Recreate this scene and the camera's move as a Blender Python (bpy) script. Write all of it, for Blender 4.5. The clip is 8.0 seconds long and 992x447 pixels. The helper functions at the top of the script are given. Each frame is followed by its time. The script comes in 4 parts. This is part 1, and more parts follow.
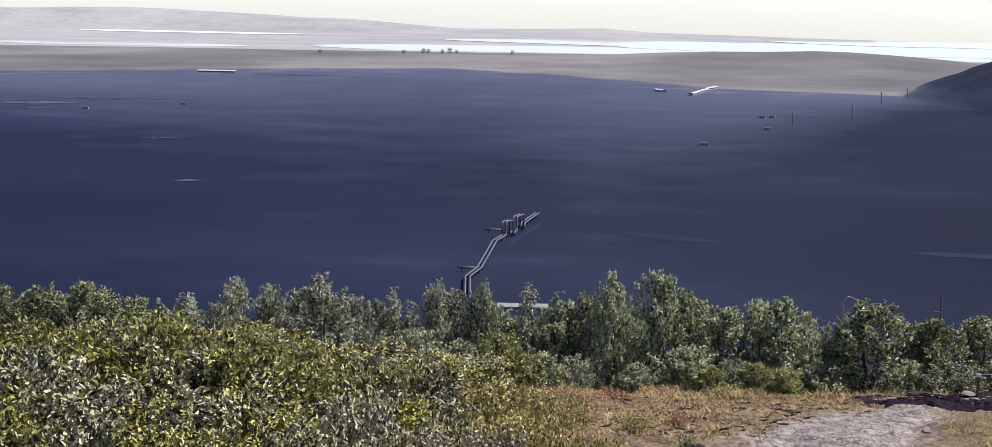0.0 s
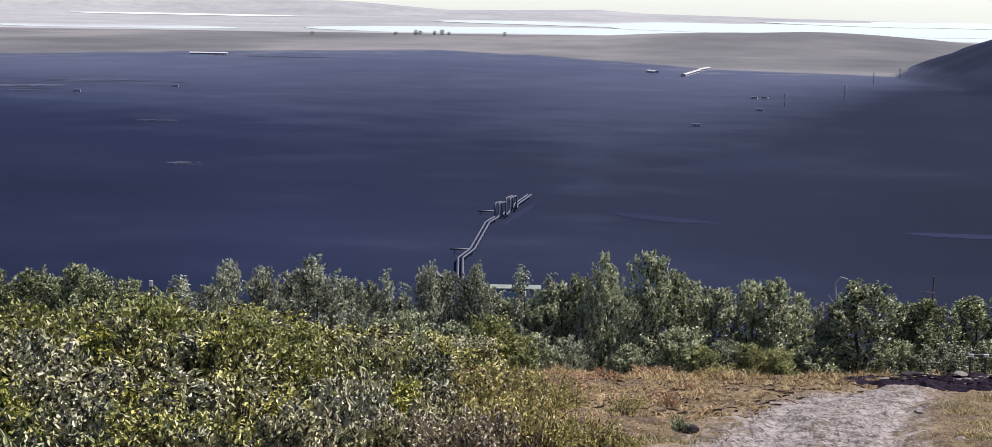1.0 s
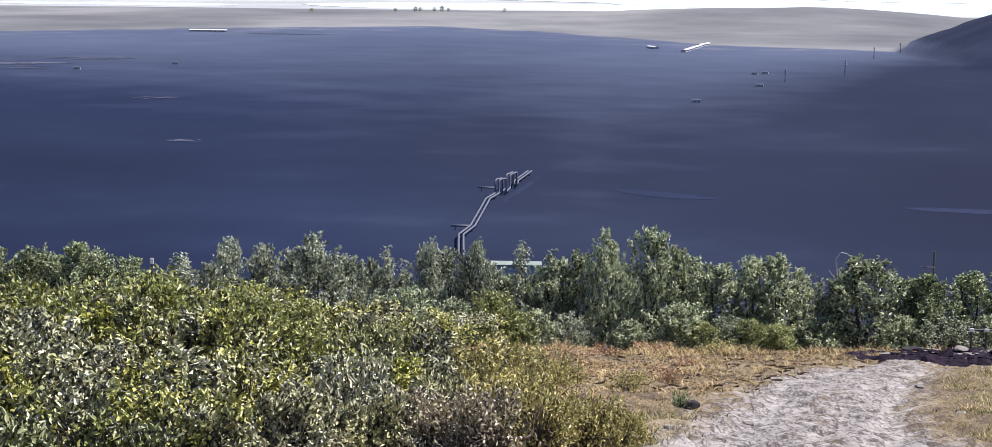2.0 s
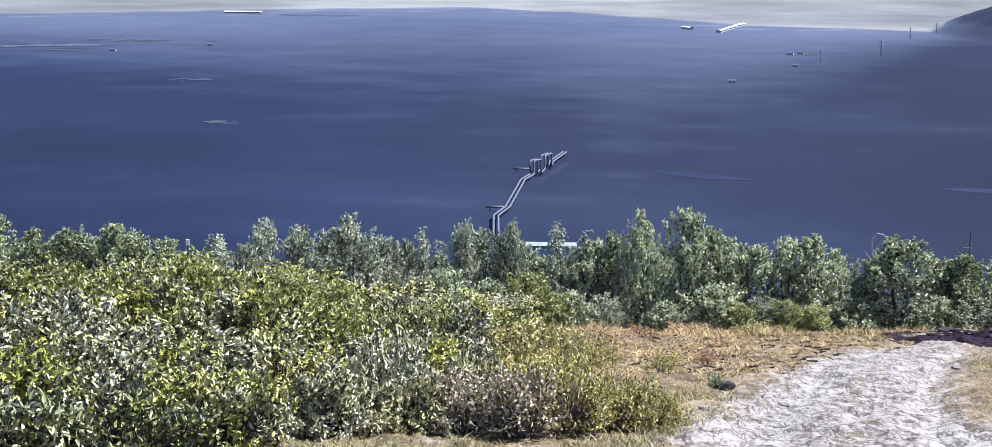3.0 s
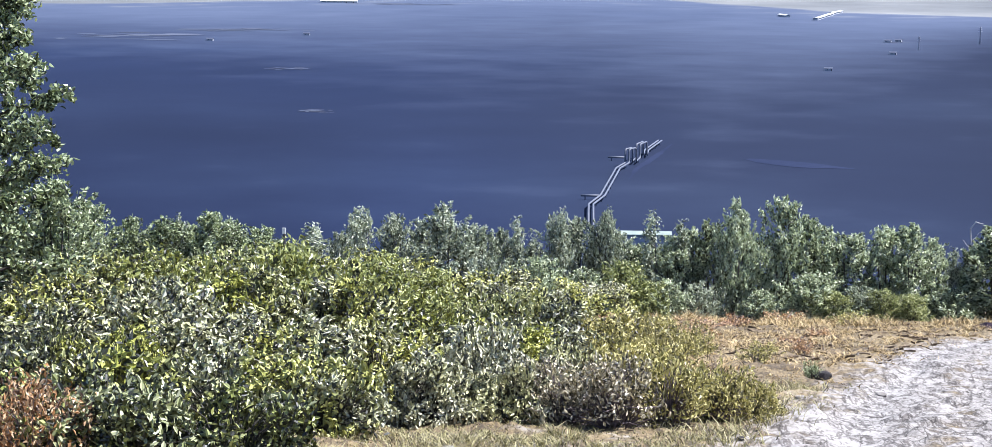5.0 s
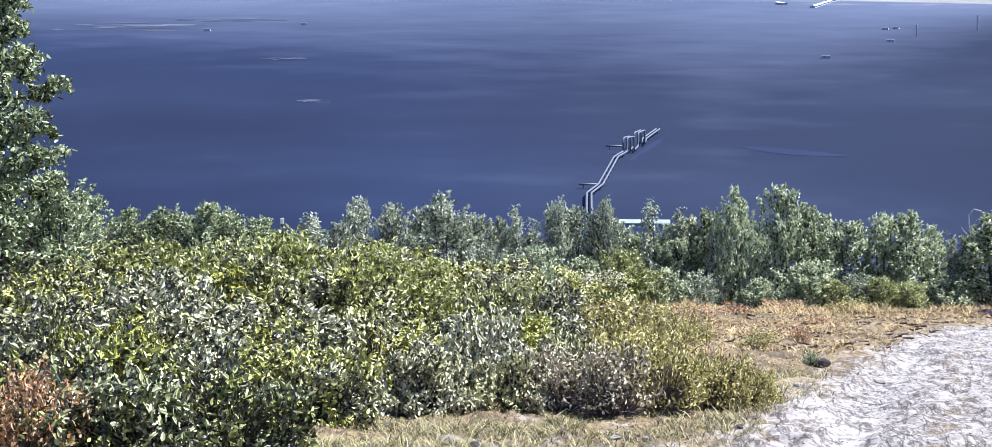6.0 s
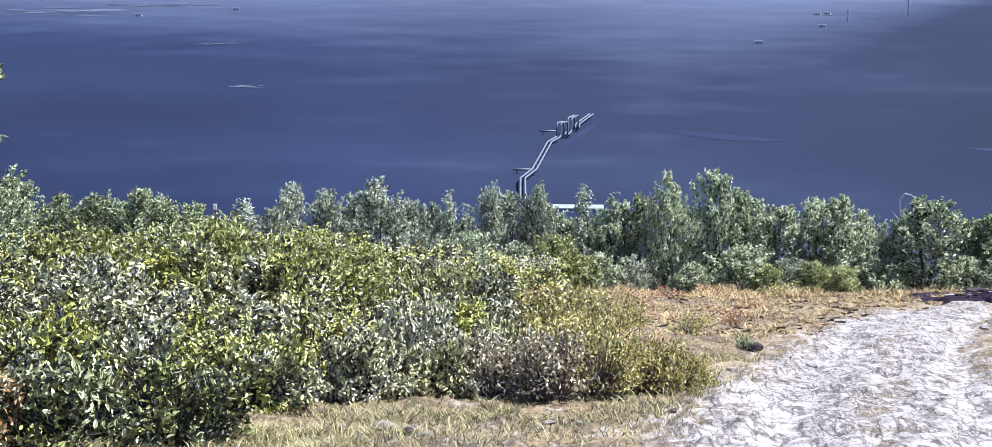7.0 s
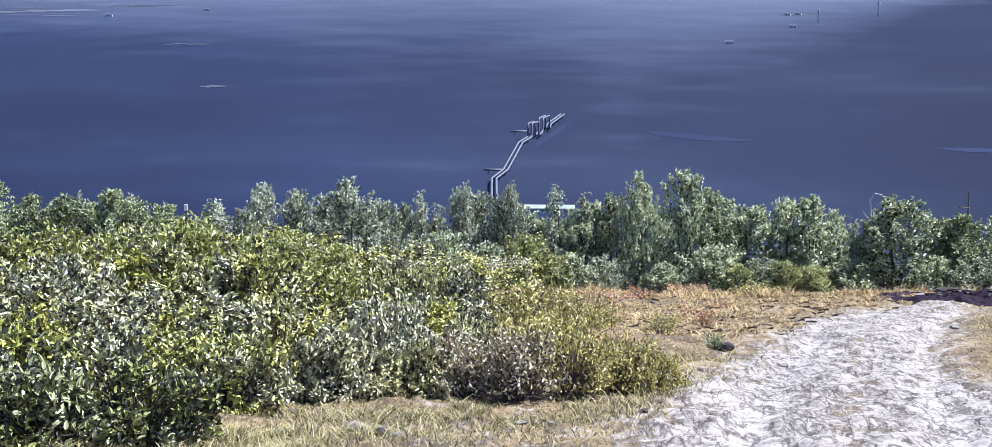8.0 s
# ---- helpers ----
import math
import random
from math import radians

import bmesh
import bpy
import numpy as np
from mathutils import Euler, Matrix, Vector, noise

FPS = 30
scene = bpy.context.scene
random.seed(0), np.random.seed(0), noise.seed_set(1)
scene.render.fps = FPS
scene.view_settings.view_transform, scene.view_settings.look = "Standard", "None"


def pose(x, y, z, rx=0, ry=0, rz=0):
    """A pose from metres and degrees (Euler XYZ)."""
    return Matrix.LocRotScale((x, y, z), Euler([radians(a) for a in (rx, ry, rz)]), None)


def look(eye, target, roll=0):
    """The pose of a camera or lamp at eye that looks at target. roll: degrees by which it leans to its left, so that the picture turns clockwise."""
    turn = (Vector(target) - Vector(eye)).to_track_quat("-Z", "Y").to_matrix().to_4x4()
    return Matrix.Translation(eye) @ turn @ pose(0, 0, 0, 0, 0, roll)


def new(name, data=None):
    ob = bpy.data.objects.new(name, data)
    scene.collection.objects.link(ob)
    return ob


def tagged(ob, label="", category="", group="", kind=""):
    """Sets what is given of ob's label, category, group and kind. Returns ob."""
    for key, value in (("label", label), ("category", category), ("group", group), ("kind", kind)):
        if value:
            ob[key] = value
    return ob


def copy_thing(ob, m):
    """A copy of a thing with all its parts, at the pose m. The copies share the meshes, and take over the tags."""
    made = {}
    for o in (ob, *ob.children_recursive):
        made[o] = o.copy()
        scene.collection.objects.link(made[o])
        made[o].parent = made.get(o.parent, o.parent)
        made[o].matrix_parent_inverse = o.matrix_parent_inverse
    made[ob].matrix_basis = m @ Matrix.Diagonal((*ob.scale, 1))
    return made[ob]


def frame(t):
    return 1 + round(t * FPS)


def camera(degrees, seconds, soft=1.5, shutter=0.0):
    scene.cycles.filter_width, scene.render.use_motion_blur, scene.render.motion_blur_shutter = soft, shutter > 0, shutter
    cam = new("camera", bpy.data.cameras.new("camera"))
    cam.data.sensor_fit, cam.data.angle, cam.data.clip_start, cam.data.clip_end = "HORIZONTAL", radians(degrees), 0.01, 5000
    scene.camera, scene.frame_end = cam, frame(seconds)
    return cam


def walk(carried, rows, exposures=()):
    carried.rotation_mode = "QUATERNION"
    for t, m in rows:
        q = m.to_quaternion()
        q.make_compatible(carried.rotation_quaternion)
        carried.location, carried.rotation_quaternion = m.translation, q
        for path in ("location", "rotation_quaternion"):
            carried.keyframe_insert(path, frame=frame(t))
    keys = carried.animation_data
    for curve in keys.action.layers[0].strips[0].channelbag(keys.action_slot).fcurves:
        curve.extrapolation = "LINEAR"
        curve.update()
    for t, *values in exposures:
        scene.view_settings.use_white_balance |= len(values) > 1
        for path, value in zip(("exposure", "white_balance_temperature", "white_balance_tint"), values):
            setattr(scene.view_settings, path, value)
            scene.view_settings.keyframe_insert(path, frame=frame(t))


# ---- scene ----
# The camera stands on a hillside and turns where it is, looking over scrub, a valley and a far lake.
EYE = Vector((0.0, 0.0, 1.75))


def aim(yaw, pitch, roll):
    y, p = radians(yaw), radians(pitch)
    way = Vector((-math.sin(y) * math.cos(p), math.cos(y) * math.cos(p), math.sin(p)))
    return look(EYE, EYE + way, roll)


PATH = [
    (0.0, 0.000, -5.935, 1.194), (0.5, -0.143, -6.192, 1.174), (1.0, -0.206, -6.423, 1.068),
    (1.5, -0.249, -6.728, 0.899), (2.8, 0.249, -7.489, 0.772), (3.0, 0.728, -7.567, 0.686),
    (3.5, 1.673, -7.652, 0.553), (4.0, 2.318, -7.704, 0.503), (4.5, 2.811, -7.776, 0.437),
    (4.7, 3.029, -7.817, 0.447), (5.8, 3.576, -8.130, 0.206), (6.0, 3.230, -8.182, 0.128),
    (6.5, 2.096, -8.386, 0.125), (7.0, 1.445, -8.567, 0.250), (7.5, 1.038, -8.611, 0.272),
    (8.0, 0.673, -8.556, 0.293),
]
EXPOSURES = [(0.0, 0.82, 6600, 21), (1.1, 0.84, 6540, 20), (1.5, 0.92, 6500, 20), (1.7, 1.04, 6460, 19), (2.8, 1.68, 5960, 13), (4.5, 1.82, 5910, 12), (6.5, 1.93, 5790, 14), (7.0, 1.91, 5800, 14), (7.5, 1.90, 5810, 14), (8.0, 1.82, 5820, 14)]
cam = camera(26.0, 8.0, soft=0.7)
walk(cam, [(t, aim(a, b, c)) for t, a, b, c in PATH], EXPOSURES)

# ---- light: a high sun ahead and to the right, hazy sky ----
SUN_AZ, SUN_EL = 84.0, 56.0
world = bpy.data.worlds.new("sky")
scene.world = world
world.use_nodes = True
wn, wl = world.node_tree.nodes, world.node_tree.links
sky = wn.new("ShaderNodeTexSky")
sky.sky_type, sky.sun_disc = "NISHITA", False
sky.sun_elevation, sky.sun_rotation = radians(SUN_EL), radians(SUN_AZ)
sky.air_density, sky.dust_density, sky.ozone_density, sky.altitude = 0.70, 0.7, 0.8, 1900
wn["Background"].inputs[1].default_value = 0.085
wl.new(sky.outputs[0], wn["Background"].inputs[0])
lamp = bpy.data.lights.new("sun", "SUN")
lamp.energy, lamp.angle, lamp.color = 4.6, radians(0.6), (1.0, 0.95, 0.87)
sun = new("sun", lamp)
sun.matrix_world = look((math.sin(radians(SUN_AZ)) * 50, math.cos(radians(SUN_AZ)) * 50, math.tan(radians(SUN_EL)) * 50), (0, 0, 0))


# ---- materials ----
def material(name, rough=0.8, metal=0.0, gloss=0.5):
    m = bpy.data.materials.new(name)
    m.use_nodes = True
    b = m.node_tree.nodes["Principled BSDF"]
    b.inputs["Roughness"].default_value = rough
    b.inputs["Metallic"].default_value = metal
    b.inputs["Specular IOR Level"].default_value = gloss
    return m, m.node_tree.nodes, m.node_tree.links, b


def noise_node(n, l, scale, detail=4.0, coord=None, rough=0.55):
    t = n.new("ShaderNodeTexNoise")
    t.inputs["Scale"].default_value, t.inputs["Detail"].default_value = scale, detail
    t.inputs["Roughness"].default_value = rough
    if coord is not None:
        l.new(coord, t.inputs["Vector"])
    return t.outputs[0]


def ramp(n, l, value, stops):
    r = n.new("ShaderNodeValToRGB")
    while len(r.color_ramp.elements) < len(stops):
        r.color_ramp.elements.new(0.5)
    for e, (p, c) in zip(r.color_ramp.elements, stops):
        e.position, e.color = p, (*c, 1)
    l.new(value, r.inputs[0])
    return r.outputs[0]


def blend(n, l, fac, a, b, how="MIX"):
    x = n.new("ShaderNodeMix")
    x.data_type, x.blend_type = "RGBA", how
    for socket, value in ((x.inputs[0], fac), (x.inputs[6], a), (x.inputs[7], b)):
        if isinstance(value, (int, float)):
            socket.default_value = value
        elif isinstance(value, tuple):
            socket.default_value = (*value, 1)
        else:
            l.new(value, socket)
    return x.outputs[2]


def sums(n, l, op, a, b):
    x = n.new("ShaderNodeMath")
    x.operation = op
    for socket, value in zip(x.inputs, (a, b)):
        if isinstance(value, (int, float)):
            socket.default_value = value
        else:
            l.new(value, socket)
    return x.outputs[0]


def bump(n, l, b, height, strength, distance):
    x = n.new("ShaderNodeBump")
    x.inputs["Strength"].default_value, x.inputs["Distance"].default_value = strength, distance
    l.new(height, x.inputs["Height"])
    l.new(x.outputs[0], b.inputs["Normal"])


def place_coord(n):
    return n.new("ShaderNodeTexCoord").outputs["Object"]


def plain(name, dark, light, scale, rough=0.8, metal=0.0, relief=0.3, depth=0.02, gloss=0.5):
    m, n, l, b = material(name, rough, metal, gloss)
    c = place_coord(n)
    big, small = noise_node(n, l, scale, 5, c), noise_node(n, l, scale * 9, 4, c)
    v = sums(n, l, "ADD", sums(n, l, "MULTIPLY", big, 0.65), sums(n, l, "MULTIPLY", small, 0.35))
    l.new(ramp(n, l, v, [(0.35, dark), (0.65, light)]), b.inputs["Base Color"])
    bump(n, l, b, v, relief, depth)
    return m


def leaf_material(name, stops, rough=0.38, through_light=0.35, gloss=0.5, glow=(0.16, 0.2, 0.03), lime=0.0):
    """Leaves differ one from the next, and a little from plant to plant; some light passes through them."""
    m, n, l, b = material(name, rough, 0.0, gloss)
    geo, info = n.new("ShaderNodeNewGeometry"), n.new("ShaderNodeObjectInfo")
    c = n.new("ShaderNodeTexCoord")
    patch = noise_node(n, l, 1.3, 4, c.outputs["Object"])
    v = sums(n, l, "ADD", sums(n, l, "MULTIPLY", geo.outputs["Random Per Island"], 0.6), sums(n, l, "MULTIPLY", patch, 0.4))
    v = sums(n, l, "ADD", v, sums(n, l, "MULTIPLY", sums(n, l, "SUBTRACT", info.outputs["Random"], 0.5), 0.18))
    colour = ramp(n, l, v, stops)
    if lime:
        young = ramp(n, l, noise_node(n, l, 0.75, 2, geo.outputs["Position"]), [(0.45, (0, 0, 0)), (0.54, (1, 1, 1))])
        colour = blend(n, l, sums(n, l, "MULTIPLY", young, lime), colour, blend(n, l, 1.0, colour, (1.0, 1.0, 0.26), "MULTIPLY"))
    l.new(colour, b.inputs["Base Color"])
    t = n.new("ShaderNodeBsdfTranslucent")
    l.new(blend(n, l, 0.5, colour, glow, "MIX"), t.inputs["Color"])
    x = n.new("ShaderNodeMixShader")
    x.inputs[0].default_value = through_light
    l.new(b.outputs[0], x.inputs[1])
    l.new(t.outputs[0], x.inputs[2])
    l.new(x.outputs[0], n["Material Output"].inputs[0])
    return m


BARK = plain("bark", (0.018, 0.015, 0.014), (0.07, 0.058, 0.052), 9, 0.9)
TWIG = plain("dry_twig", (0.055, 0.042, 0.046), (0.16, 0.125, 0.128), 12, 0.85)
PALE_BARK = plain("bleached_bark", (0.26, 0.25, 0.26), (0.48, 0.46, 0.46), 12, 0.8)
# Near-black stops put the shade of gaps between leaves into the leaf colours.
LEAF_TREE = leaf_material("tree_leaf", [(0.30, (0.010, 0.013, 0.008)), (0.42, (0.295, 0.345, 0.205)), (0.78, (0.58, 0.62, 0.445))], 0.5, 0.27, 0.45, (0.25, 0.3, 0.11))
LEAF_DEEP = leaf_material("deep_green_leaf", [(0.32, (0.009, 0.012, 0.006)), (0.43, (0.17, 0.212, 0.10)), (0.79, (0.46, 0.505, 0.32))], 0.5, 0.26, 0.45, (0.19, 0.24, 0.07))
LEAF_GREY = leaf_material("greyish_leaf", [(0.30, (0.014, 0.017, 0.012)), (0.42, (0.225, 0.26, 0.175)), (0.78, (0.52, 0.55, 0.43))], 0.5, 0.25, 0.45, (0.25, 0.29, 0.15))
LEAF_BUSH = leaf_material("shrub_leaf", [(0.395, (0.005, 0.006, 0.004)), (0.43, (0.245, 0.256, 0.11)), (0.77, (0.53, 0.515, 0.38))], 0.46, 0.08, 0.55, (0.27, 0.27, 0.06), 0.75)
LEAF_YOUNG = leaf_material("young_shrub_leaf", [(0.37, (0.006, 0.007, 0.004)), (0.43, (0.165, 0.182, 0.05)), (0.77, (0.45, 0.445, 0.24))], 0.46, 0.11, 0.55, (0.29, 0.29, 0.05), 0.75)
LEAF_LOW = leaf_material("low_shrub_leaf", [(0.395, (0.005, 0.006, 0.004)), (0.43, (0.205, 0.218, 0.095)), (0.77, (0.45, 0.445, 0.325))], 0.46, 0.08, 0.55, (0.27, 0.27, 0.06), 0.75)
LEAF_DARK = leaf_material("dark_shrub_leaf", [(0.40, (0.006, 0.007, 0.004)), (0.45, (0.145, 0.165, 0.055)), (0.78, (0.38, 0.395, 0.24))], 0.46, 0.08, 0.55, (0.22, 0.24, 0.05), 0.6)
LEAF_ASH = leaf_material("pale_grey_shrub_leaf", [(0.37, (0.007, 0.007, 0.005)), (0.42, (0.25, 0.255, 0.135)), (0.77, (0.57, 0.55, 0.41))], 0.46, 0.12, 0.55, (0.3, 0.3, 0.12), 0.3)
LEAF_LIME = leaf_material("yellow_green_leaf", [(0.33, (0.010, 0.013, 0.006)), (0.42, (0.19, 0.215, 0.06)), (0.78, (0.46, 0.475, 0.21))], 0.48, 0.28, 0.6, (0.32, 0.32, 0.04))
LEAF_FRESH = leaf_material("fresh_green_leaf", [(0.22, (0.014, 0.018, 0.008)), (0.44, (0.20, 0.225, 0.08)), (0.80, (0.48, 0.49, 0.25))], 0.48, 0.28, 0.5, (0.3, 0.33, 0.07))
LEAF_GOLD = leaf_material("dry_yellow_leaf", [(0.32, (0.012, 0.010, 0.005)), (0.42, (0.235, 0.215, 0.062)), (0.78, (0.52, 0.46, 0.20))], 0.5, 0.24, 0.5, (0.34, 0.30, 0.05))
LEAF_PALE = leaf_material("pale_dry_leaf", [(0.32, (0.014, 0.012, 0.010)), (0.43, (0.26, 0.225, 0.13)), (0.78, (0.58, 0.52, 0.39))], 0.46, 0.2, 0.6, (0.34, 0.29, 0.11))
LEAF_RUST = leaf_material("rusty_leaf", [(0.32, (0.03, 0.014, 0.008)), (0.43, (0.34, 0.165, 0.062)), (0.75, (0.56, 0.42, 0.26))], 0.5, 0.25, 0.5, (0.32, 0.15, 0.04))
STRAW = leaf_material("dry_grass", [(0.34, (0.03, 0.018, 0.010)), (0.46, (0.32, 0.222, 0.092)), (0.74, (0.50, 0.40, 0.215))], 0.6, 0.2, 0.4, (0.30, 0.2, 0.08))
GREEN_GRASS = leaf_material("green_grass", [(0.30, (0.03, 0.024, 0.012)), (0.46, (0.20, 0.175, 0.07)), (0.72, (0.40, 0.35, 0.18))], 0.55, 0.25, 0.4, (0.25, 0.22, 0.06))
LYING_GRASS = leaf_material("bleached_lying_grass", [(0.30, (0.03, 0.024, 0.014)), (0.44, (0.22, 0.20, 0.075)), (0.72, (0.38, 0.34, 0.19))], 0.55, 0.2, 0.4, (0.3, 0.26, 0.1))
STONE = plain("grey_stone", (0.088, 0.077, 0.0715), (0.209, 0.193, 0.176), 6, 0.85, 0, 0.5)
DARK_STONE = plain("dark_stone", (0.012, 0.011, 0.012), (0.05, 0.044, 0.045), 6, 0.9, 0, 0.5, gloss=0.2)
SOIL = plain("dark_soil", (0.006, 0.0042, 0.0085), (0.026, 0.019, 0.030), 1.6, 1.0, 0, 0.8, 0.06, gloss=0.05)
# Bluish casts on the valley's steel, roofs, walls and soils paint in distance haze.
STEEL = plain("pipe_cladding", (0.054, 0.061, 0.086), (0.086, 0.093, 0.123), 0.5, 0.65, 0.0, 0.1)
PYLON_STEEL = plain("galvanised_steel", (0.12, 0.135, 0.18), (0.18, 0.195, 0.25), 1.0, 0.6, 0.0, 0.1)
DARK_STEEL = plain("weathered_steel", (0.03, 0.03, 0.035), (0.09, 0.09, 0.1), 1.0, 0.6, 0.4, 0.1)
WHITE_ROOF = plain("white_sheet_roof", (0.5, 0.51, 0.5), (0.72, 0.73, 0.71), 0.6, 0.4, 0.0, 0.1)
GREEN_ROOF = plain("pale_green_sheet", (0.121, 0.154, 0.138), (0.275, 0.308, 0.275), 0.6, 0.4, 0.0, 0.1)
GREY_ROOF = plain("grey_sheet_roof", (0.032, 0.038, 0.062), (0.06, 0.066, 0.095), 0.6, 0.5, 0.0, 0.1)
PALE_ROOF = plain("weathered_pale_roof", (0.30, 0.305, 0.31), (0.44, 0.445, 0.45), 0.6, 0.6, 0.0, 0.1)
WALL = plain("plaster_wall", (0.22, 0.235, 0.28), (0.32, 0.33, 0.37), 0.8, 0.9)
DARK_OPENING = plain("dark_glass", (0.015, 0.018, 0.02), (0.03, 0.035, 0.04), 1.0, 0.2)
PALE_SOIL = plain("hazed_pale_soil", (0.036, 0.045, 0.073), (0.07, 0.079, 0.112), 0.02, 1.0, gloss=0.1)
SCRUB_TRACK = plain("hazed_track", (0.009, 0.0135, 0.035), (0.0145, 0.02, 0.047), 0.03, 1.0, gloss=0.1)


def hillside_material():
    m, n, l, b = material("hillside_soil", 0.95)
    c = place_coord(n)
    at = n.new("ShaderNodeAttribute")
    at.attribute_name = "worn"
    big, mid, small = noise_node(n, l, 0.5, 5, c), noise_node(n, l, 3.2, 5, c, 0.65), noise_node(n, l, 22, 4, c, 0.7)
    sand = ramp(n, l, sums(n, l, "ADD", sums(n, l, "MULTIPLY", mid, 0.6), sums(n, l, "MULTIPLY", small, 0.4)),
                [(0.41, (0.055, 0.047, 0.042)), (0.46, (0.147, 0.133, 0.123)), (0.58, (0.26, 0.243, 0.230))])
    stretch = n.new("ShaderNodeMapping")
    stretch.inputs["Scale"].default_value = (1.0, 0.22, 1.0)
    l.new(c, stretch.inputs["Vector"])
    rill = stretch.outputs[0]
    # Dark wandering lines of two sizes, multiplied into the sand and litter colours.
    coarse_lines = ramp(n, l, noise_node(n, l, 2.6, 4, rill, 0.58), [(0.466, (1, 1, 1)), (0.482, (0.22, 0.19, 0.18)), (0.498, (0.22, 0.19, 0.18)), (0.514, (1, 1, 1))])
    fine_lines = ramp(n, l, noise_node(n, l, 4.6, 4, rill, 0.6), [(0.462, (1, 1, 1)), (0.482, (0.28, 0.245, 0.235)), (0.504, (0.28, 0.245, 0.235)), (0.524, (1, 1, 1))])
    wheel = n.new("ShaderNodeAttribute")
    wheel.attribute_name = "rut"
    packed = ramp(n, l, sums(n, l, "ADD", sums(n, l, "MULTIPLY", mid, 0.5), sums(n, l, "MULTIPLY", small, 0.5)), [(0.40, (0.08, 0.072, 0.068)), (0.46, (0.203, 0.19, 0.18)), (0.58, (0.30, 0.286, 0.274))])
    sand = blend(n, l, sums(n, l, "MULTIPLY", wheel.outputs["Fac"], 0.7), sand, packed)
    sand = blend(n, l, 0.8, blend(n, l, 0.8, sand, coarse_lines, "MULTIPLY"), fine_lines, "MULTIPLY")
    litter = ramp(n, l, sums(n, l, "ADD", sums(n, l, "MULTIPLY", big, 0.4), sums(n, l, "MULTIPLY", small, 0.6)),
                  [(0.38, (0.028, 0.018, 0.011)), (0.5, (0.118, 0.083, 0.039)), (0.62, (0.205, 0.16, 0.088))])
    litter = blend(n, l, 0.6, litter, blend(n, l, 1.0, coarse_lines, fine_lines, "MULTIPLY"), "MULTIPLY")
    edge = sums(n, l, "ADD", at.outputs["Fac"], sums(n, l, "MULTIPLY", sums(n, l, "SUBTRACT", mid, 0.5), 1.7))
    cut = n.new("ShaderNodeMapRange")
    cut.inputs[1].default_value, cut.inputs[2].default_value = 0.30, 0.72
    l.new(edge, cut.inputs[0])
    l.new(blend(n, l, cut.outputs[0], litter, sand), b.inputs["Base Color"])
    bump(n, l, b, sums(n, l, "ADD", mid, sums(n, l, "MULTIPLY", small, 0.4)), 0.9, 0.05)
    return m


def plain_material():
    """The valley: dark bluish evergreen scrub in broad patches, thinning to dry grassland on the far rise; the blue
    paints in haze.
    """
    m, n, l, b = material("hazy_valley_scrub", 1.0, 0.0, 0.1)
    c = place_coord(n)
    at = n.new("ShaderNodeAttribute")
    at.attribute_name = "open"
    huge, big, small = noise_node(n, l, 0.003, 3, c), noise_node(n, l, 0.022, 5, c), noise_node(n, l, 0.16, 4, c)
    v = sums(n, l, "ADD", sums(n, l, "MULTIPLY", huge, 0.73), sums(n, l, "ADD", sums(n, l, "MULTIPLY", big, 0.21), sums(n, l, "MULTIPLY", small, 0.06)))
    # Distance haze is put into both scrub colours as blue.
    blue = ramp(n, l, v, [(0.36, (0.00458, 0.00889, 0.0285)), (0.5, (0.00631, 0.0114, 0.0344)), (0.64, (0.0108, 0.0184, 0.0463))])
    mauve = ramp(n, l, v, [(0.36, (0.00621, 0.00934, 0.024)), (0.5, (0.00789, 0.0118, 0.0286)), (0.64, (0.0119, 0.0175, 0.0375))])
    dimming = n.new("ShaderNodeAttribute")
    dimming.attribute_name = "shaded"
    warm = n.new("ShaderNodeAttribute")
    warm.attribute_name = "mauve"
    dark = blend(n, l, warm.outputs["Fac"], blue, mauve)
    # Shade over the valley's sides is painted by darkening the scrub colour.
    dark = blend(n, l, dimming.outputs["Fac"], dark, blend(n, l, 1.0, dark, (0.70, 0.70, 0.72), "MULTIPLY"))
    # Haze thickening with distance, painted as a paler blue scrub colour.
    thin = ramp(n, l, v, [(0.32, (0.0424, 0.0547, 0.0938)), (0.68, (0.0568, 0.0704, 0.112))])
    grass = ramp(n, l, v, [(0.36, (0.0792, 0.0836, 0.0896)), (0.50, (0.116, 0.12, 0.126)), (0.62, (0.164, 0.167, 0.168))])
    edge = sums(n, l, "ADD", at.outputs["Fac"], sums(n, l, "MULTIPLY", sums(n, l, "SUBTRACT", big, 0.5), 0.22))
    one, two = n.new("ShaderNodeMapRange"), n.new("ShaderNodeMapRange")
    for node, lo, hi in ((one, 0.02, 0.5), (two, 0.5, 0.62)):
        node.inputs[1].default_value, node.inputs[2].default_value = lo, hi
        l.new(edge, node.inputs[0])
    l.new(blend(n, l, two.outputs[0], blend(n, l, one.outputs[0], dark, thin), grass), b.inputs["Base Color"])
    return m


def grassland_material(name, dark, light):
    m, n, l, b = material(name, 1.0, 0.0, 0.1)
    c = place_coord(n)
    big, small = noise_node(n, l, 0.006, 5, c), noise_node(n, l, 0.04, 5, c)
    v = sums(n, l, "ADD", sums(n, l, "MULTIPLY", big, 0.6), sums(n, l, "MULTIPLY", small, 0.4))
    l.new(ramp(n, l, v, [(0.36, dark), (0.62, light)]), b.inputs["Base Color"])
    return m


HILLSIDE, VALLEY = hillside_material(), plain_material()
# Haze over the far land is painted as a pale bluish grey.
FAR_LAND = grassland_material("hazed_far_land", (0.205, 0.222, 0.232), (0.285, 0.30, 0.308))


